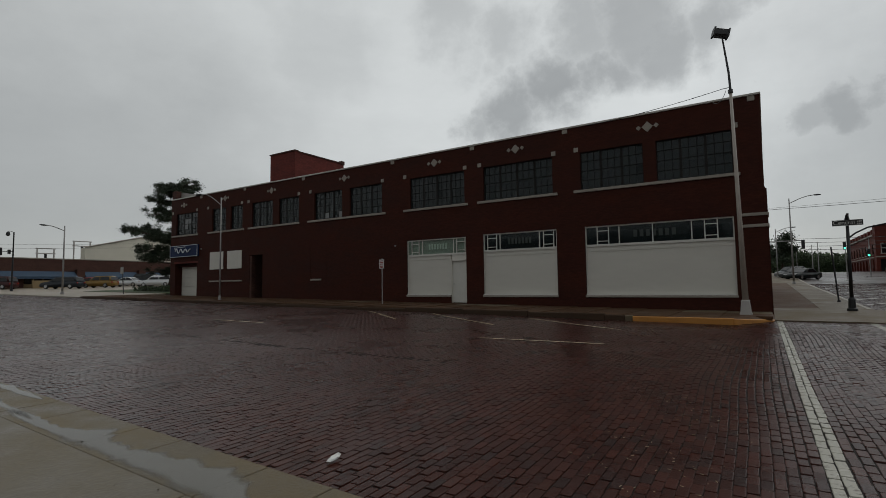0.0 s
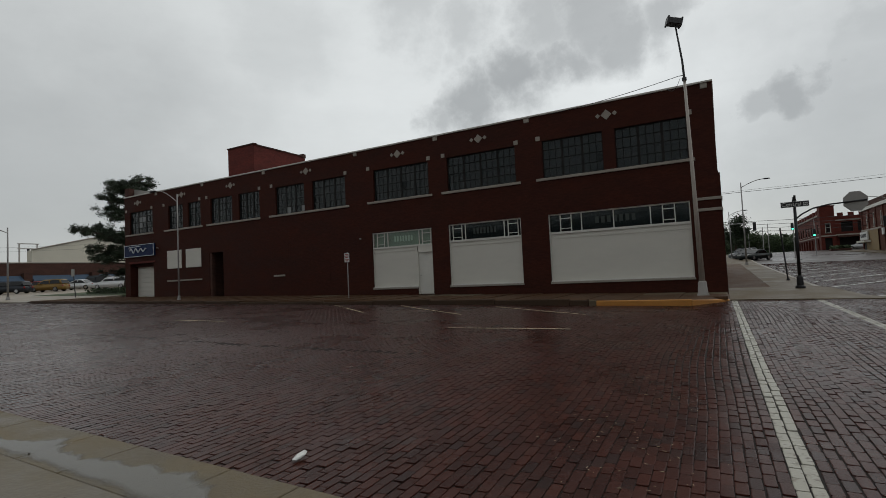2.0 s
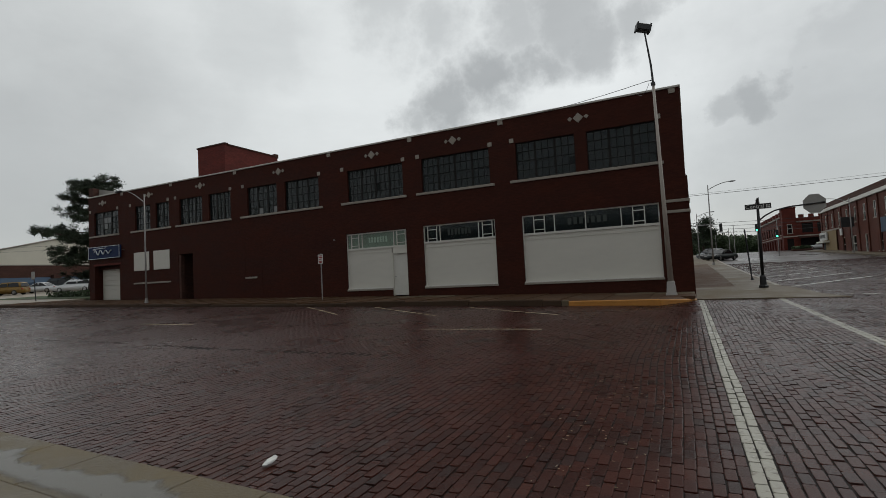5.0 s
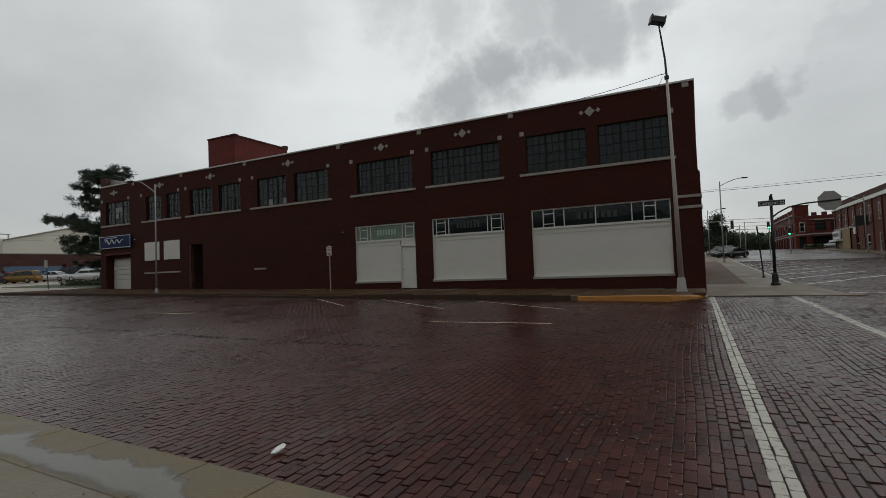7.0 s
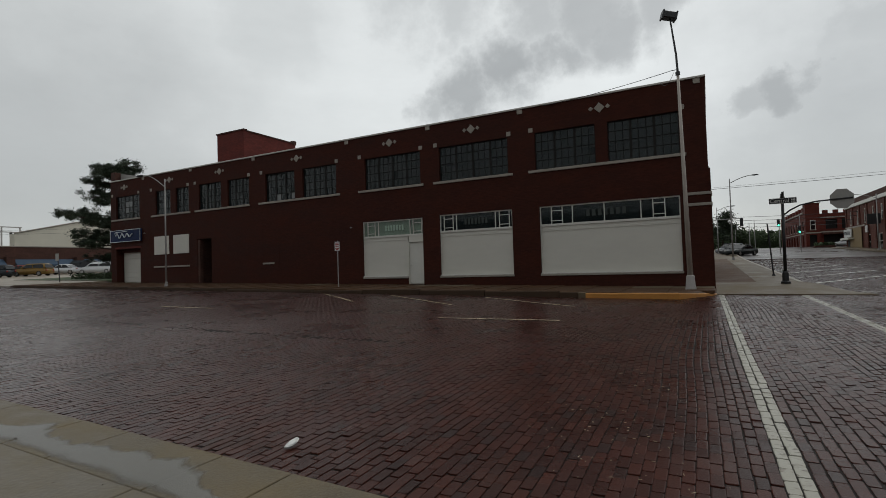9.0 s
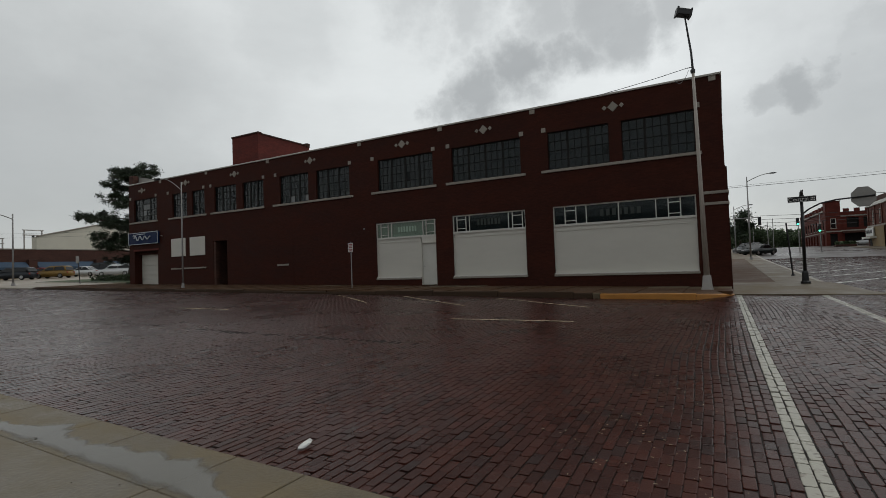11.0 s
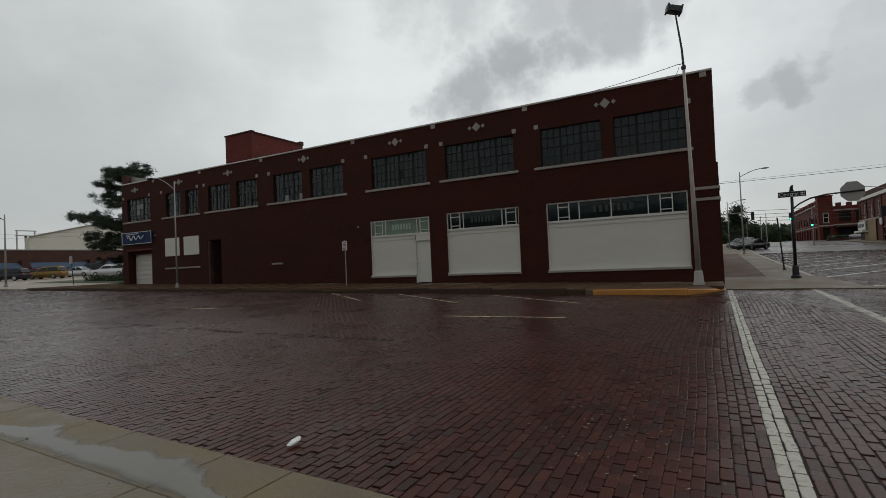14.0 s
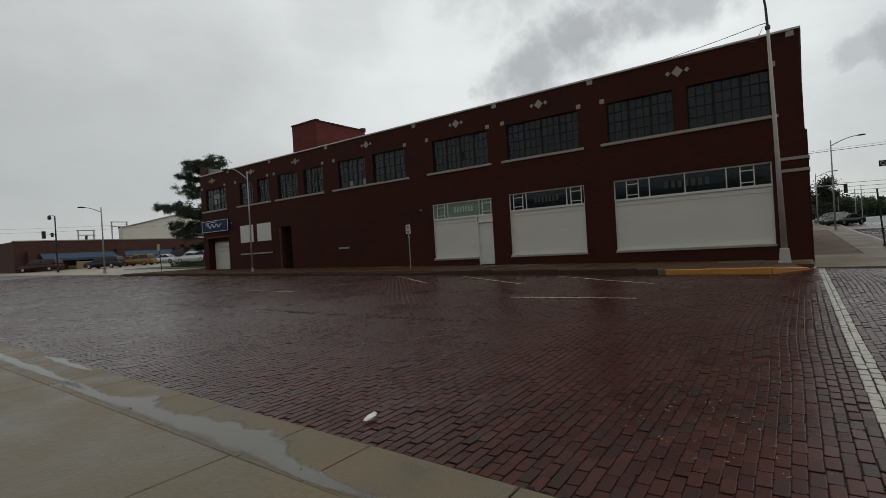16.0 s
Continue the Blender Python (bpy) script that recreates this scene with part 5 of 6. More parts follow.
for x, y, t, col, lab, L, H, st in (
        (3.75, 77.5, 235, (0.005, 0.009, 0.009), "dark green sedan parked at an angle by the kerb", 4.9, 1.45, "sedan"),
        (3.3, 82.6, 235, (0.04, 0.043, 0.045), "grey car parked behind a dark sedan", 4.6, 1.5, "sedan"),
        (2.9, 87.4, 235, (0.16, 0.17, 0.18), "silver wagon parked further along the kerb", 4.7, 1.6, "van"),
        (22.4, 117.5, 174, (0.5, 0.51, 0.52), "silver sedan parked near the far corner", 4.6, 1.45, "sedan")):
    car((x, y, street_z(x, y)), t, col, lab, L, H, st)

# ---------- the lot and the low building behind it ----------
sheet("parking_lot", -130, -47.0, FAR_KERB + 0.1, 62, 4.0, 0.08, LOT, 0.15, label="wet pale concrete car lot beside the brick building")
sheet("grass", -64, -43.2, 25.5, 31.8, 2.0, 0.12, GRASS, 0.1, label="narrow dull green grass strip beside the building")
hd = empty("hedge", (-50.5, 28.2, street_z(-50.5, 28.2) + 0.1), "low dark green hedge beside the brick building", "hedge")


def leaf_cloud(n, fn, size, seed, ratio=0.5):
    rnd = random.Random(seed)
    bm = bmesh.new()
    for _ in range(n):
        p, s = fn(rnd)
        a = Vector((rnd.gauss(0, 1), rnd.gauss(0, 1), rnd.gauss(0, 0.7))).normalized()
        b = a.cross(Vector((rnd.gauss(0, 1), rnd.gauss(0, 1), rnd.gauss(0, 1)))).normalized()
        k = size * s * rnd.uniform(0.6, 1.3)
        v = [bm.verts.new(p - a * k), bm.verts.new(p + b * k * ratio), bm.verts.new(p + a * k), bm.verts.new(p - b * k * ratio)]
        bm.faces.new(v)
    return bm


part("foliage", leaf_cloud(2600, lambda r: (Vector((r.uniform(-7, 7), r.uniform(-0.7, 0.7), r.uniform(0, 0.55) + 0.1 * r.random())), 1), 0.11, 4), LEAF, hd)
part("stems", bar([(-6, 0, 0), (-6, 0, 0.4)], 0.05, 5), BARK, hd)


def low_shop():
    b = empty("low_building", (-92, 40, 1.6), "long low brown brick building with blue awnings behind a car lot", "building")
    X = -92
    z0 = 1.2

    def c(name, bm, mat, label="", parent=None):
        ob = part(name, bm, mat, parent or b, label)
        if not parent:
            ob.matrix_parent_inverse = b.matrix_world.inverted()
        return ob
    ops = [(y, y + 3.6, 1.9, 4.2) for y in (24.2, 29.0, 33.8, 40.0, 46.0, 52.0)]
    c("wall", wall_grid(bmesh.new(), 22.5, 70, z0, 6.2, X - 0.3, X, ops, axis="x"), BRICK_B)
    c("wall", box(X - 30, X - 0.3, 22.5, 22.8, z0, 6.2), BRICK_B)
    c("wall", box(X - 30, X - 0.3, 69.7, 70, z0, 6.2), BRICK_B)
    c("roof", box(X - 30, X - 0.3, 22.8, 69.7, 5.8, 5.95), ROOF)
    c("parapet_cap", box(X - 0.4, X + 0.08, 22.4, 70, 6.2, 6.36, 0.02), STONE, "pale parapet cap")
    for y0, y1, z2, z3 in ops:
        w = c("window", box(X - 0.22, X - 0.16, y0, y1, z2, z3), GLASS_CAR, "dark shop window")
        fb = bmesh.new()
        for k in range(4):
            yy = y0 + (y1 - y0) * k / 3
            bx(fb, X - 0.16, X - 0.1, yy - 0.04, yy + 0.04, z2, z3)
        bx(fb, X - 0.16, X - 0.1, y0, y1, z2, z2 + 0.5)
        part("window_frame", fb, BRICK_B if y0 > 30 else TAN, w)
    for y0, y1 in ((25.5, 35.4), (36.6, 44.6), (46.0, 58)):
        bm = bmesh.new()
        vs = [(X + 0.02, 4.35), (X + 1.3, 3.55), (X + 1.3, 3.2), (X + 0.02, 3.2)]
        a = [bm.verts.new((x, y0, z)) for x, z in vs]
        d = [bm.verts.new((x, y1, z)) for x, z in vs]
        bm.faces.new(a)
        bm.faces.new(d[::-1])
        for i in range(3):
            bm.faces.new((a[i], d[i], d[i + 1], a[i + 1]))
        c("awning", bm, AWNING, "sloping dusty blue awning")
    for y in (24.4, 36.0, 45.3):
        c("pier", box(X + 0.01, X + 0.9, y - 0.55, y + 0.55, z0, 4.7, 0.03), BRICK_B, "brown brick pier")
    c("low_wall", box(X + 3.0, X + 3.3, 29.0, 33.0, z0, 2.9, 0.02), TAN, "tan low wall in front of the windows")


low_shop()


def cream_building():
    b = empty("cream_building", (-125, 62, 2), "pale cream windowless building with a sloping roofline", "building")
    bm = bmesh.new()
    pts = [(48, 1), (48, 10.2), (59, 13.0), (90, 13.0), (90, 1)]
    a = [bm.verts.new((-120, y, z)) for y, z in pts]
    d = [bm.verts.new((-122, y, z)) for y, z in pts]
    bm.faces.new(a)
    bm.faces.new(d[::-1])
    for i in range(5):
        bm.faces.new((a[i], d[i], d[(i + 1) % 5], a[(i + 1) % 5]))
    bmesh.ops.recalc_face_normals(bm, faces=bm.faces)
    w = part("wall", bm, CREAM, b)
    w.matrix_parent_inverse = b.matrix_world.inverted()
    cp = part("roof_edge", bar([(-119.9, 47.9, 10.3), (-119.9, 59, 13.1), (-119.9, 90, 13.1)], 0.15, 6), STONE, b)
    cp.matrix_parent_inverse = b.matrix_world.inverted()


cream_building()
for y, zt, wdt in ((43.1, 10.4, 3.0), (49.8, 12.35, 3.2)):
    hf = empty("power_frame", (-130, y, 2.0), "grey steel power pole frame with crossbars", "power pole", "power frames behind the low building")
    for k in (0, wdt):
        part("post", bar([(0, k, 0), (0, k, zt - 2)], 0.14, 8), GREYPOLE, hf)
    for z in (zt - 2.05, zt - 3.1):
        part("crossbar", box(-0.08, 0.08, -0.3, wdt + 0.3, z - 0.1, z + 0.1), GREYPOLE, hf)
    part("insulator", bar([(0, wdt / 2, zt - 4.2), (0, wdt / 2, zt - 3.2)], 0.25, 8), DARKGREY, hf)
wire_post = empty("sign_post", (-50.0, 23.2, street_z(-50, 23.2) + 0.1), "thin dark post by the car lot entrance", "sign post")
part("post", bar([(0, 0, 0), (-0.35, 0, 2.45)], 0.04, 8), DARKGREY, wire_post)
part("plate", box(-0.62, -0.06, -0.04, -0.02, 1.85, 2.5, 0.01), SIGNBACK, wire_post, "dull grey sign plate")
far_house = empty("house", (-100, 75, 2), "pale low house glimpsed behind the pine", "house")
part("wall", box(-6, 6, -8, 8, 0, 4.0), CREAM, far_house)
rb = bmesh.new()
va = [rb.verts.new(p) for p in ((-6.4, -8.4, 4), (6.4, -8.4, 4), (0, -8.4, 7), (-6.4, 8.4, 4), (6.4, 8.4, 4), (0, 8.4, 7))]
for q in ((0, 1, 2), (3, 5, 4), (0, 3, 4, 1), (1, 4, 5, 2), (2, 5, 3, 0)):
    rb.faces.new([va[i] for i in q])
part("roof", rb, GREYPOLE, far_house)


# ---------- trees ----------
def pine(at, seed=2):
    """A leaning pine whose boughs hang in separate tiers, longest on the open side."""
    t = empty("pine_tree", at, "tall dark green pine with ragged layered branches behind the brick building", "tree")
    rnd = random.Random(seed)
    H = 11.2
    right, back = Vector((0.89, 0.454, 0)), Vector((-0.454, 0.89, 0))

    def stem(z):
        return right * (0.06 * z + 0.22 * math.sin(z * 0.5)) + Vector((0, 0, z))
    bm = bar([stem(H * i / 12) for i in range(13)], [0.32 * (1 - 0.075 * i) for i in range(13)], 8)
    clumps = []
    # height, spread of height, reach to the open side, reach to the house side, boughs
    for z0, dz, open_side, house_side, boughs in ((11.1, 0.6, 1.5, 2.3, 12), (9.8, 1.0, 2.5, 2.0, 17), (8.0, 0.7, 2.7, 2.0, 12),
                                                  (6.0, 0.7, 4.8, 2.4, 17), (4.3, 0.9, 4.1, 2.4, 17), (2.8, 0.5, 2.0, 2.0, 6)):
        for i in range(boughs):
            ang = (i + rnd.uniform(-0.3, 0.3)) * math.tau / boughs + z0
            side = math.cos(ang)
            reach = (open_side if side < 0 else house_side) * (abs(side) + 0.55 * abs(math.sin(ang))) * rnd.uniform(0.62, 1.0)
            p0 = stem(z0 - 0.5 + rnd.uniform(-dz, dz))
            d = right * side + back * math.sin(ang)
            p1 = p0 + d * reach * 0.5 + Vector((0, 0, 0.05 * reach))
            p2 = p0 + d * reach + Vector((0, 0, 0.16 * reach + rnd.uniform(-0.3, 0.2)))
            tube(bm, [p0, p1, p2], [0.085, 0.055, 0.02], 5)
            for k in range(int(2 + reach * 2.0)):
                u = 0.30 + 0.75 * (rnd.random() ** 0.8)
                base = p1.lerp(p2, (u - 0.5) * 2) if u > 0.5 else p0.lerp(p1, u * 2)
                c = base + Vector((rnd.gauss(0, 0.36), rnd.gauss(0, 0.36), rnd.uniform(-0.25, 0.45)))
                tube(bm, [base, base.lerp(c, 0.6) - Vector((0, 0, 0.04)), c], [0.025, 0.018, 0.008], 4)
                clumps.append((c, rnd.uniform(0.5, 1.0)))
    for k in range(10):
        clumps.append((stem(H - rnd.uniform(-0.2, 1.0)) + Vector((rnd.gauss(0, 0.5), rnd.gauss(0, 0.5), 0)), 0.6))
    part("trunk", bm, BARK, t)

    def spot(r):
        c, s = clumps[r.randrange(len(clumps))]
        v = Vector((r.gauss(0, 1), r.gauss(0, 1), r.gauss(0, 0.7))) * 0.25 * s
        return c + v, 1
    part("crown", leaf_cloud(70000, spot, 0.12, seed, 0.22), NEEDLE, t)


pine((-52.0, 28.6, street_z(-53, 28.6)))


def tree(at, h, w, seed, label="leafy green tree at the end of the street", leaves=3500, size=0.32, group="street trees", foliage=LEAF):
    t = empty("tree", at, label, "tree", group)
    rnd = random.Random(seed)
    bm = bar([(0, 0, 0), (0.1, 0, h * 0.35), (0.15, 0.1, h * 0.8)], [0.03 * h, 0.022 * h, 0.006 * h], 8)
    tips = []
    for i in range(14):
        z = h * rnd.uniform(0.25, 0.7)
        a = rnd.uniform(0, 6.28)
        e = Vector((math.cos(a) * w * rnd.uniform(0.3, 0.85), math.sin(a) * w * rnd.uniform(0.3, 0.85), z + h * rnd.uniform(0.08, 0.28)))
        tube(bm, [(0.1, 0, z), Vector((0.1, 0, z)).lerp(e, 0.5) + Vector((0, 0, 0.2)), e], [0.012 * h, 0.008 * h, 0.003 * h], 5)
        tips += [(e, rnd.uniform(0.7, 1.2)), (Vector((0.1, 0, z)).lerp(e, 0.65), 0.8)]
    part("trunk", bm, BARK, t)

    def spot(r):
        c, s = tips[r.randrange(len(tips))]
        return c + Vector((r.gauss(0, 1), r.gauss(0, 1), r.gauss(0, 0.7))) * w * 0.2 * s, 1
    part("crown", leaf_cloud(leaves, spot, size, seed, 0.6), foliage, t)


tree((2.0, 92, side_z(2, 92)), 6.8, 2.3, 5, "small gnarled dark tree beside parked cars", 7000, 0.13, foliage=NEEDLE)
for k, (x, y, h, w) in enumerate(((6, 150, 10, 6), (0, 165, 11, 7), (12, 190, 12, 7), (-3, 130, 9, 6), (9, 230, 14, 9), (17, 240, 14, 9), (1, 225, 14, 9), (20, 190, 9, 6), (-8, 145, 10, 6))):
    tree((x, y, street_z(x, y) - 0.1), h * 0.56, w * 0.85, 30 + k, leaves=11000, size=0.23)
wood = leaf_cloud(16000, lambda r: (Vector((r.uniform(-60, 60), r.uniform(330, 360), 2 + r.random() ** 1.3 * (10 + 3 * math.sin(r.random() * 6)))), 1), 1.5, 9, 0.7)
tagged(part("far_woods", wood, LEAF), "distant dark green woods closing the street", "woods", kind="stuff")


# ---------- shops across the cross street ----------
def far_windows(c, root, axis, at, centres, z0, z1, w, frame_mat, face):
    """Sash windows with frame, sill and panes on a wall that runs along the axis."""
    for u in centres:
        wn = bmesh.new()
        pane = bmesh.new()
        sill = bmesh.new()
        for bm_, a, b, c0, c1, d0, d1 in ((pane, u - w / 2, u + w / 2, z0, z1, 0.10, 0.12), (sill, u - w / 2 - 0.12, u + w / 2 + 0.12, z0 - 0.16, z0 - 0.01, -0.06, 0.08),
                                          (wn, u - w / 2, u - w / 2 + 0.08, z0, z1, 0.02, 0.1), (wn, u + w / 2 - 0.08, u + w / 2, z0, z1, 0.02, 0.1),
                                          (wn, u - w / 2, u + w / 2, z1 - 0.08, z1, 0.02, 0.1), (wn, u - w / 2, u + w / 2, (z0 + z1) / 2 - 0.04, (z0 + z1) / 2 + 0.04, 0.02, 0.1)):
            if axis == "x":
                bx(bm_, a, b, at + d0 * face, at + d1 * face, c0, c1)
            else:
                bx(bm_, at + d0 * face, at + d1 * face, a, b, c0, c1)
        o = c("window", wn, frame_mat)
        c("pane", pane, GLASS_CAR, parent=o)
        c("sill", sill, STONE, parent=o)


def row_shop():
    b = empty("shop_building", (20.6, 75, 1.5), "two-storey red brick shop row with white cornice", "building")

    def c(name, bm, mat, label="", parent=None):
        ob = part(name, bm, mat, parent or b, label)
        if not parent:
            ob.matrix_parent_inverse = b.matrix_world.inverted()
        return ob
    X, Y0, Y1, Z0, Z1 = 20.6, 40.0, 106.0, 0.2, 9.75
    up = [74 + 4.1 * k for k in range(8)] + [43 + 4.1 * k for k in range(7)]
    ups = [(u - 0.55, u + 0.55, 5.9, 7.9) for u in up]
    lows = [(u - 0.8, u + 0.8, 1.8, 4.0) for u in (72, 77, 82, 87.5, 93, 52, 58, 64)]
    c("wall", wall_grid(bmesh.new(), Y0, Y1, Z0, Z1, X, X + 0.3, ups + lows, axis="x"), BRICK_S)
    c("wall", box(X + 0.3, X + 22, Y1 - 0.3, Y1, Z0, Z1), BRICK_S)
    c("wall", box(X + 0.3, X + 22, Y0, Y0 + 0.3, Z0, Z1), BRICK_S)
    c("wall", box(X + 21.7, X + 22, Y0 + 0.3, Y1 - 0.3, Z0, Z1), BRICK_S)
    c("roof", box(X + 0.3, X + 21.7, Y0 + 0.3, Y1 - 0.3, 8.9, 9.0), ROOF)
    c("cornice", box(X - 0.25, X - 0.002, Y0, Y1, 8.6, 9.1, 0.04), WHITE_TRIM, "white painted cornice")
    c("parapet", box(X - 0.1, X - 0.002, Y0, Y1, 9.11, 9.9, 0.03), BRICK_B)
    for k in range(17):
        y = Y1 - 0.4 - k * 4.1
        if y > Y0:
            c("pilaster", box(X - 0.14, X - 0.001, y - 0.3, y + 0.3, Z0, 8.59), BRICK_S)
    far_windows(c, b, "y", X, up, 5.9, 7.9, 1.1, WHITE_TRIM, 1)
    far_windows(c, b, "y", X, [72, 77, 82, 87.5, 93, 52, 58, 64], 1.8, 4.0, 1.6, WHITE_TRIM, 1)
    c("stucco_front", box(X - 0.18, X - 0.142, 96.2, 104.5, 1.2, 5.3), TAN, "tan rendered shop front")
    c("stone_band", box(X - 0.22, X - 0.142, 94, 105.8, 5.31, 5.55), STONE)
    sg = c("shop_sign", box(X - 0.5, X - 0.3, 101.0, 105.6, 3.9, 5.2, 0.03), SIGN_WHITE, "white shop sign board with dark print")
    bmk = bmesh.new()
    for k in range(5):
        bx(bmk, X - 0.53, X - 0.505, 101.6 + k * 0.75, 102.1 + k * 0.75, 4.3, 4.85)
    c("lettering", bmk, DARKGREY, parent=sg)
    c("awning", box(X - 1.0, X - 0.15, 100.6, 105.8, 3.5, 3.8, 0.03), WHITE_TRIM)
    # no opening here: a flat near-black panel gives the doorway's shade
    c("doorway", box(X - 0.22, X - 0.185, 103.2, 104.4, 1.8, 3.45), STEEL_AND_SHADE, "flat dark panel standing in for the shade of a doorway")
    c("hanging_sign", box(X - 1.6, X - 0.15, 86.4, 86.6, 5.2, 6.6, 0.03), DARKGREY, "dark square hanging sign")
    c("blue_fascia", box(X - 0.3, X - 0.15, 66, 75.5, 3.9, 5.6, 0.03), AWNING, "blue shop fascia")
    c("wall_box", box(X - 0.3, X - 0.15, 92.6, 93.6, 4.3, 5.3, 0.03), SIGN_WHITE)


row_shop()
cobra_lamp((18.6, 80, street_z(18.6, 80) + 0.14), 7.0, (-2.4, 0, 0.6), "galvanized street lamp in front of the red shops")


def turret_shop():
    b = empty("turret_building", (20, 125, 2.6), "two-storey red brick corner building with battlements and turret", "building")

    def c(name, bm, mat, label="", parent=None):
        ob = part(name, bm, mat, parent or b, label)
        if not parent:
            ob.matrix_parent_inverse = b.matrix_world.inverted()
        return ob
    Z0, Z1 = 1.8, 10.1
    X0, Y0, X1 = 17.7, 125.0, 20.1
    ups = [(u - 0.95, u + 0.95, 6.3, 8.3) for u in (22.0, 24.6, 27.2, 29.8, 32.4)]
    gr = [(u - 1.55, u + 1.55, 2.7, 5.15) for u in (22.2, 25.7, 29.2, 32.7)]
    c("wall", wall_grid(bmesh.new(), X1, 44, Z0, Z1 - 0.7, Y0 + 0.3, Y0 + 0.6, ups + gr), BRICK_R)
    # near-black sheets behind the openings stand in for the shade of the rooms
    c("shade_backing", box(X1, 44, Y0 + 0.9, Y0 + 1.0, Z0, Z1 - 1), STEEL_AND_SHADE)
    c("stone_band", box(X1 + 0.05, 44, Y0 + 0.2, Y0 + 0.296, 5.6, 5.85), STONE)
    c("stone_band", box(X1 + 0.05, 44, Y0 + 0.2, Y0 + 0.296, 8.5, 8.75), STONE)
    sids = [129.5 + 4.2 * k for k in range(8)]
    c("wall", wall_grid(bmesh.new(), 127.6, 165, Z0, Z1, X0 + 0.2, X0 + 0.5, [(u - 0.9, u + 0.9, 6.2, 8.2) for u in sids] + [(u - 1.2, u + 1.2, 2.9, 5.2) for u in sids], axis="x"), BRICK_R)
    c("shade_backing", box(X0 + 1.0, X0 + 1.1, 128, 165, Z0, Z1 - 1), STEEL_AND_SHADE)
    c("stone_band", box(X0 + 0.1, X0 + 0.196, 128, 165, 5.5, 5.7), STONE)
    far_windows(c, b, "y", X0 + 0.2, sids, 6.2, 8.2, 1.8, BRICK_B, 1)
    c("roof", box(X0 + 0.5, 44, Y0 + 0.6, 165, 8.2, 8.4), ROOF)
    # turret
    tw = [(18.45, 19.35, 6.3, 8.2), (18.3, 19.5, 2.7, 5.2)]
    c("turret", wall_grid(bmesh.new(), X0, X1, Z0, 11.5, Y0, Y0 + 0.3, tw), BRICK_R)
    c("turret", box(X0, X0 + 0.3, Y0 + 0.3, 127.4, Z0, 11.5), BRICK_R)
    c("turret", box(X1 - 0.3, X1, Y0 + 0.3, 127.4, Z0, 11.5), BRICK_R)
    c("turret_back", box(X0, X1, 127.4, 127.6, 8, 11.5), BRICK_R)
    c("turret_cap", box(X0 - 0.12, X1 + 0.12, Y0 - 0.12, 127.7, 11.5, 11.7, 0.05), BRICK_R)
    far_windows(c, b, "x", Y0, [18.9], 6.3, 8.2, 0.9, WHITE_TRIM, 1)
    c("shade_backing", box(18.05, 19.75, Y0 + 0.5, Y0 + 0.6, Z0, 8.3), STEEL_AND_SHADE)
    c("stone_band", box(X0 - 0.05, X1 + 0.05, Y0 - 0.08, Y0 - 0.002, 5.5, 5.75), STONE)
    for k in range(12):
        c("merlon", box(20.6 + k * 1.7, 21.5 + k * 1.7, Y0 + 0.3, Y0 + 0.6, Z1 - 0.7, Z1), BRICK_R)
    for k in range(9):
        c("merlon", box(X0 + 0.1, X0 + 0.5, 129.0 + k * 4.2, 130.7 + k * 4.2, Z1, Z1 + 0.95), BRICK_R)
    c("cornice", box(X0 - 0.05, X0 + 0.196, 127.7, 165, Z1 - 0.35, Z1 - 0.05), STONE)
    c("canopy", box(20.4, 40, Y0 - 1.2, Y0 + 0.29, 5.2, 5.55, 0.03), BRICK_B, "dark canopy over the ground floor")


turret_shop()
pl = empty("planter", (18.6, 113, street_z(18.6, 113)), "low brick planter with dark shrubs at the far corner", "planter")
part("box", box(-1.5, 1.5, -1, 1, 0, 0.35, 0.05), BRICK_B, pl)
part("shrubs", leaf_cloud(700, lambda r: (Vector((r.uniform(-1.4, 1.4), r.uniform(-0.9, 0.9), r.uniform(0.3, 0.85))), 1), 0.2, 14, 0.6), LEAF, pl)

# plain unseen walls, added to close the place behind the camera and darken reflections
tagged(part("unseen_wall_behind", box(-70, -3, -17, -16, -0.5, 7.5), BRICK_B), "unseen plain brick wall added behind the camera", kind="structure")
tagged(part("unseen_wall_east", box(40, 90, -30, -29, -0.5, 7.5), BRICK_B), "unseen plain brick wall added beyond the crossing", kind="structure")
tagged(part("unseen_wall_side", box(44, 45, -28, 30, -0.8, 7.5), BRICK_B), "unseen plain brick wall added along the cross street", kind="structure")


# ---------- small things on the road ----------
def litter():
    bm = bmesh.new()
    bmesh.ops.create_icosphere(bm, subdivisions=3, radius=1, matrix=pose(-3.27, 3.22, street_z(-3.27, 3.22) + 0.030, 6, -8, 98) @ Matrix.Diagonal((0.085, 0.034, 0.014, 1)))
    for v in bm.verts:
        n = noise.noise(v.co * 35) * 0.012
        v.co += Vector((n, n * 0.6, n))
    tagged(part("paper_cup", bm, PAPER), "crumpled white paper cup lying on wet bricks", "litter")


litter()
rnd = random.Random(8)
bm = bmesh.new()
for i in range(110):
    x, y = -0.85 + 0.34 * rnd.gauss(0, 1), 5.2 + abs(rnd.gauss(0, 1)) * 2.6 - 1.6
    z = float(brick_height(np.array([[x, y]]))[0]) + 0.006
    a = rnd.choice((0, 1.57)) + rnd.gauss(0, 0.5)
    l = rnd.uniform(0.004, 0.018)
    bx(bm, -l, l, -0.002, 0.002, 0, 0.003, Matrix.Translation((x, y, z)) @ Matrix.Rotation(a, 4, "Z"))
tagged(part("straw_bits", bm, LITTER_STRAW), "scattered pale straw and grit in the brick joints", "debris", kind="stuff")
bm = bmesh.new()
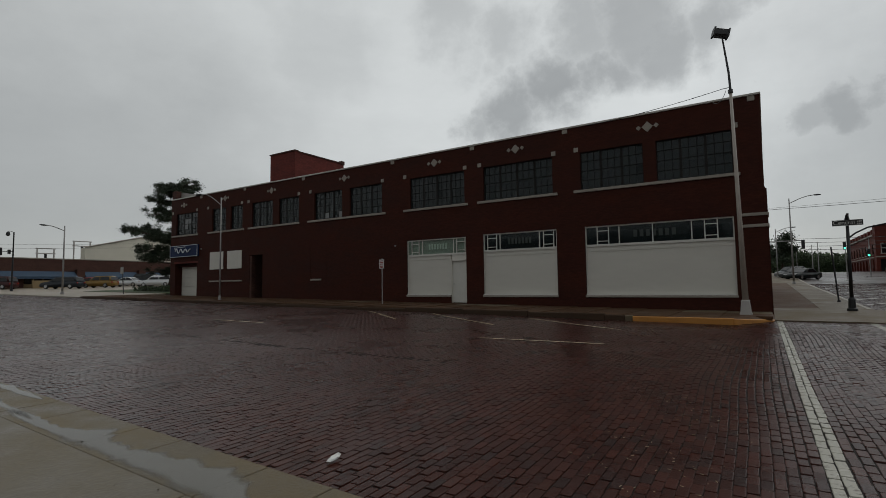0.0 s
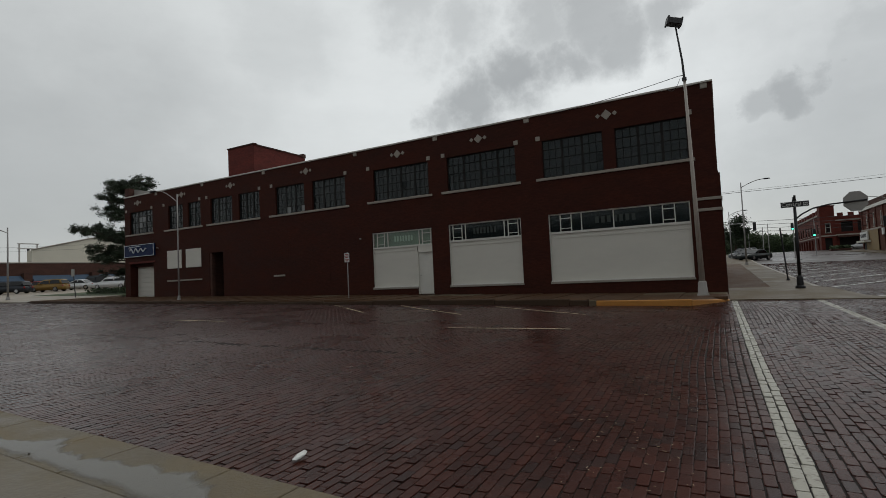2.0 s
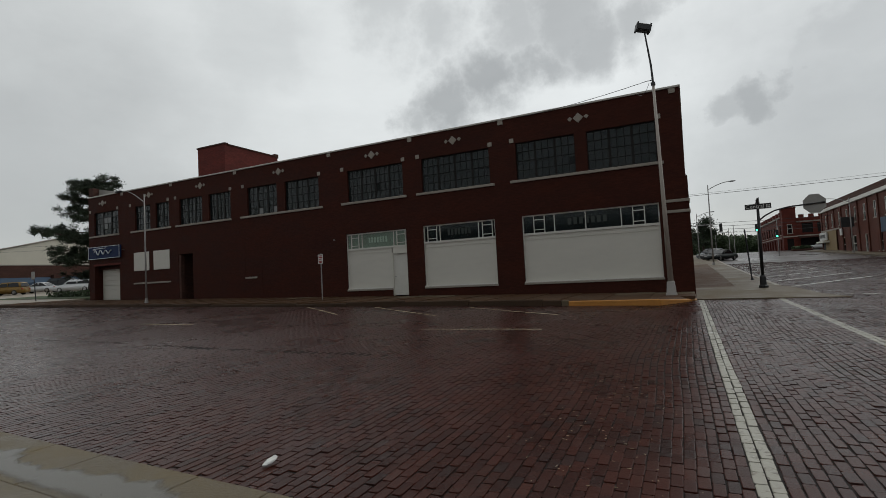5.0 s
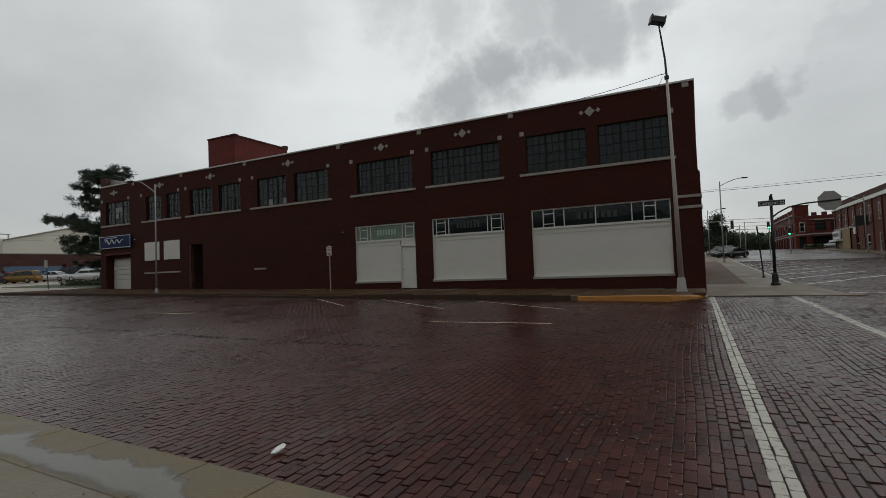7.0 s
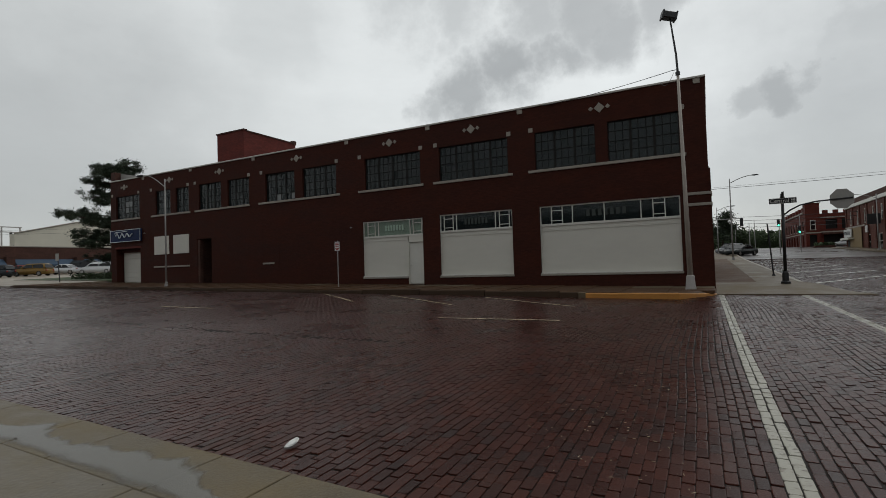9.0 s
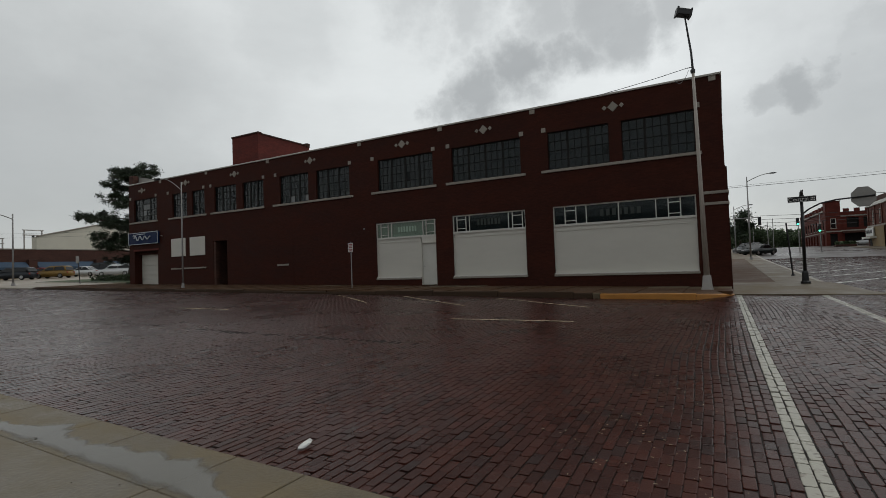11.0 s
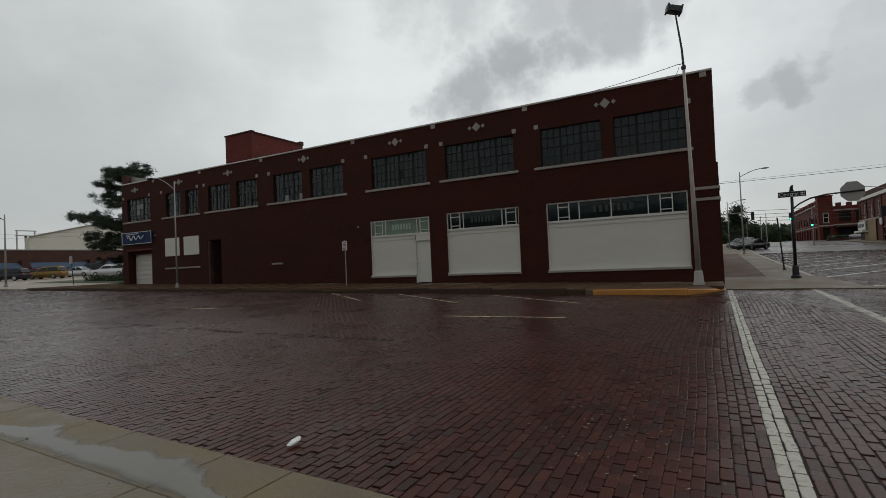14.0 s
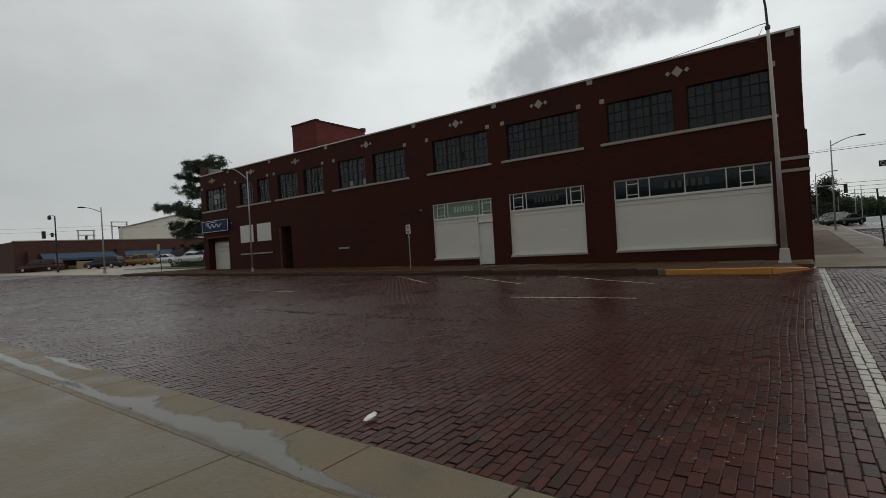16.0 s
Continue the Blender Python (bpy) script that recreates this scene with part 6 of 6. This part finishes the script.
for i in range(40):
    x = rnd.uniform(-14, -2)
    y = 2.1 + rnd.gauss(0, 0.12)
    l = rnd.uniform(0.003, 0.010)
    bx(bm, -l, l, -l * 0.6, l * 0.6, 0, l * 0.5, Matrix.Translation((x, y, street_z(x, y) + near_lift(x) + 0.006)) @ Matrix.Rotation(rnd.uniform(0, 3), 4, "Z"))
tagged(part("leaf_bits", bm, BARK), "small dark leaf bits on the wet pavement", "debris", kind="stuff")

bm = bmesh.new()
for i in range(900):
    x = rnd.uniform(-30, 1.5)
    y = NEAR_KERB + 0.012 + abs(rnd.gauss(0, 0.02 + 0.03 * max(0, noise.noise(Vector((x * 0.7, 0, 0))))))
    l = rnd.uniform(0.008, 0.03)
    bx(bm, -l, l, -l * 0.5, l * 0.5, -0.01, l * 0.5, Matrix.Translation((x, y, float(brick_height(np.array([[x, y]]))[0]))) @ Matrix.Rotation(rnd.uniform(-0.6, 0.6), 4, "Z"))
tagged(part("gutter_dirt", bm, JOINT), "dark wet dirt crumbs along the gutter edge", "debris", kind="stuff")

# ---------- the nearest paving bricks, one by one ----------
rng = np.random.default_rng(21)
brick_meshes = []
for k in range(8):
    bm = bmesh.new()
    hw, hl = PITCH / 2 - 0.0026 + rng.normal(0, 0.0010), LENGTH / 2 - 0.0012 + rng.normal(0, 0.0012)
    ring = []
    for inset, drop, cut in ((0.009, 0.0, 0.007), (0.0025, 0.0016, 0.011), (0.0, 0.016, 0.009)):
        a, b, q = hw - inset, hl - inset, cut * rng.uniform(0.6, 1.5)
        ring.append([bm.verts.new((x, y, -drop)) for x, y in ((q - a, -b), (a - q, -b), (a, q - b), (a, b - q), (a - q, b), (q - a, b), (-a, b - q), (-a, q - b))])
    bm.faces.new(ring[0])
    for u, v in zip(ring, ring[1:]):
        for i in range(8):
            bm.faces.new((u[i], v[i], v[(i + 1) % 8], u[(i + 1) % 8]))
    bmesh.ops.recalc_face_normals(bm, faces=bm.faces)
    brick_meshes.append(mesh_of("brick", bm, PAVING_PIECE))
zs = brick_height(NEAR_BRICKS)
for (x, y, lean, _), z in zip(NEAR_BRICKS, zs):
    ob = new("brick", brick_meshes[int(rng.integers(8))])
    ob.parent = brick_road
    ob.matrix_basis = pose(float(x), float(y), float(z) + float(rng.normal(0, 0.0014)), float(rng.normal(0, 0.45)), float(rng.normal(0, 0.5)), math.degrees(float(lean)) + float(rng.normal(0, 0.6)))
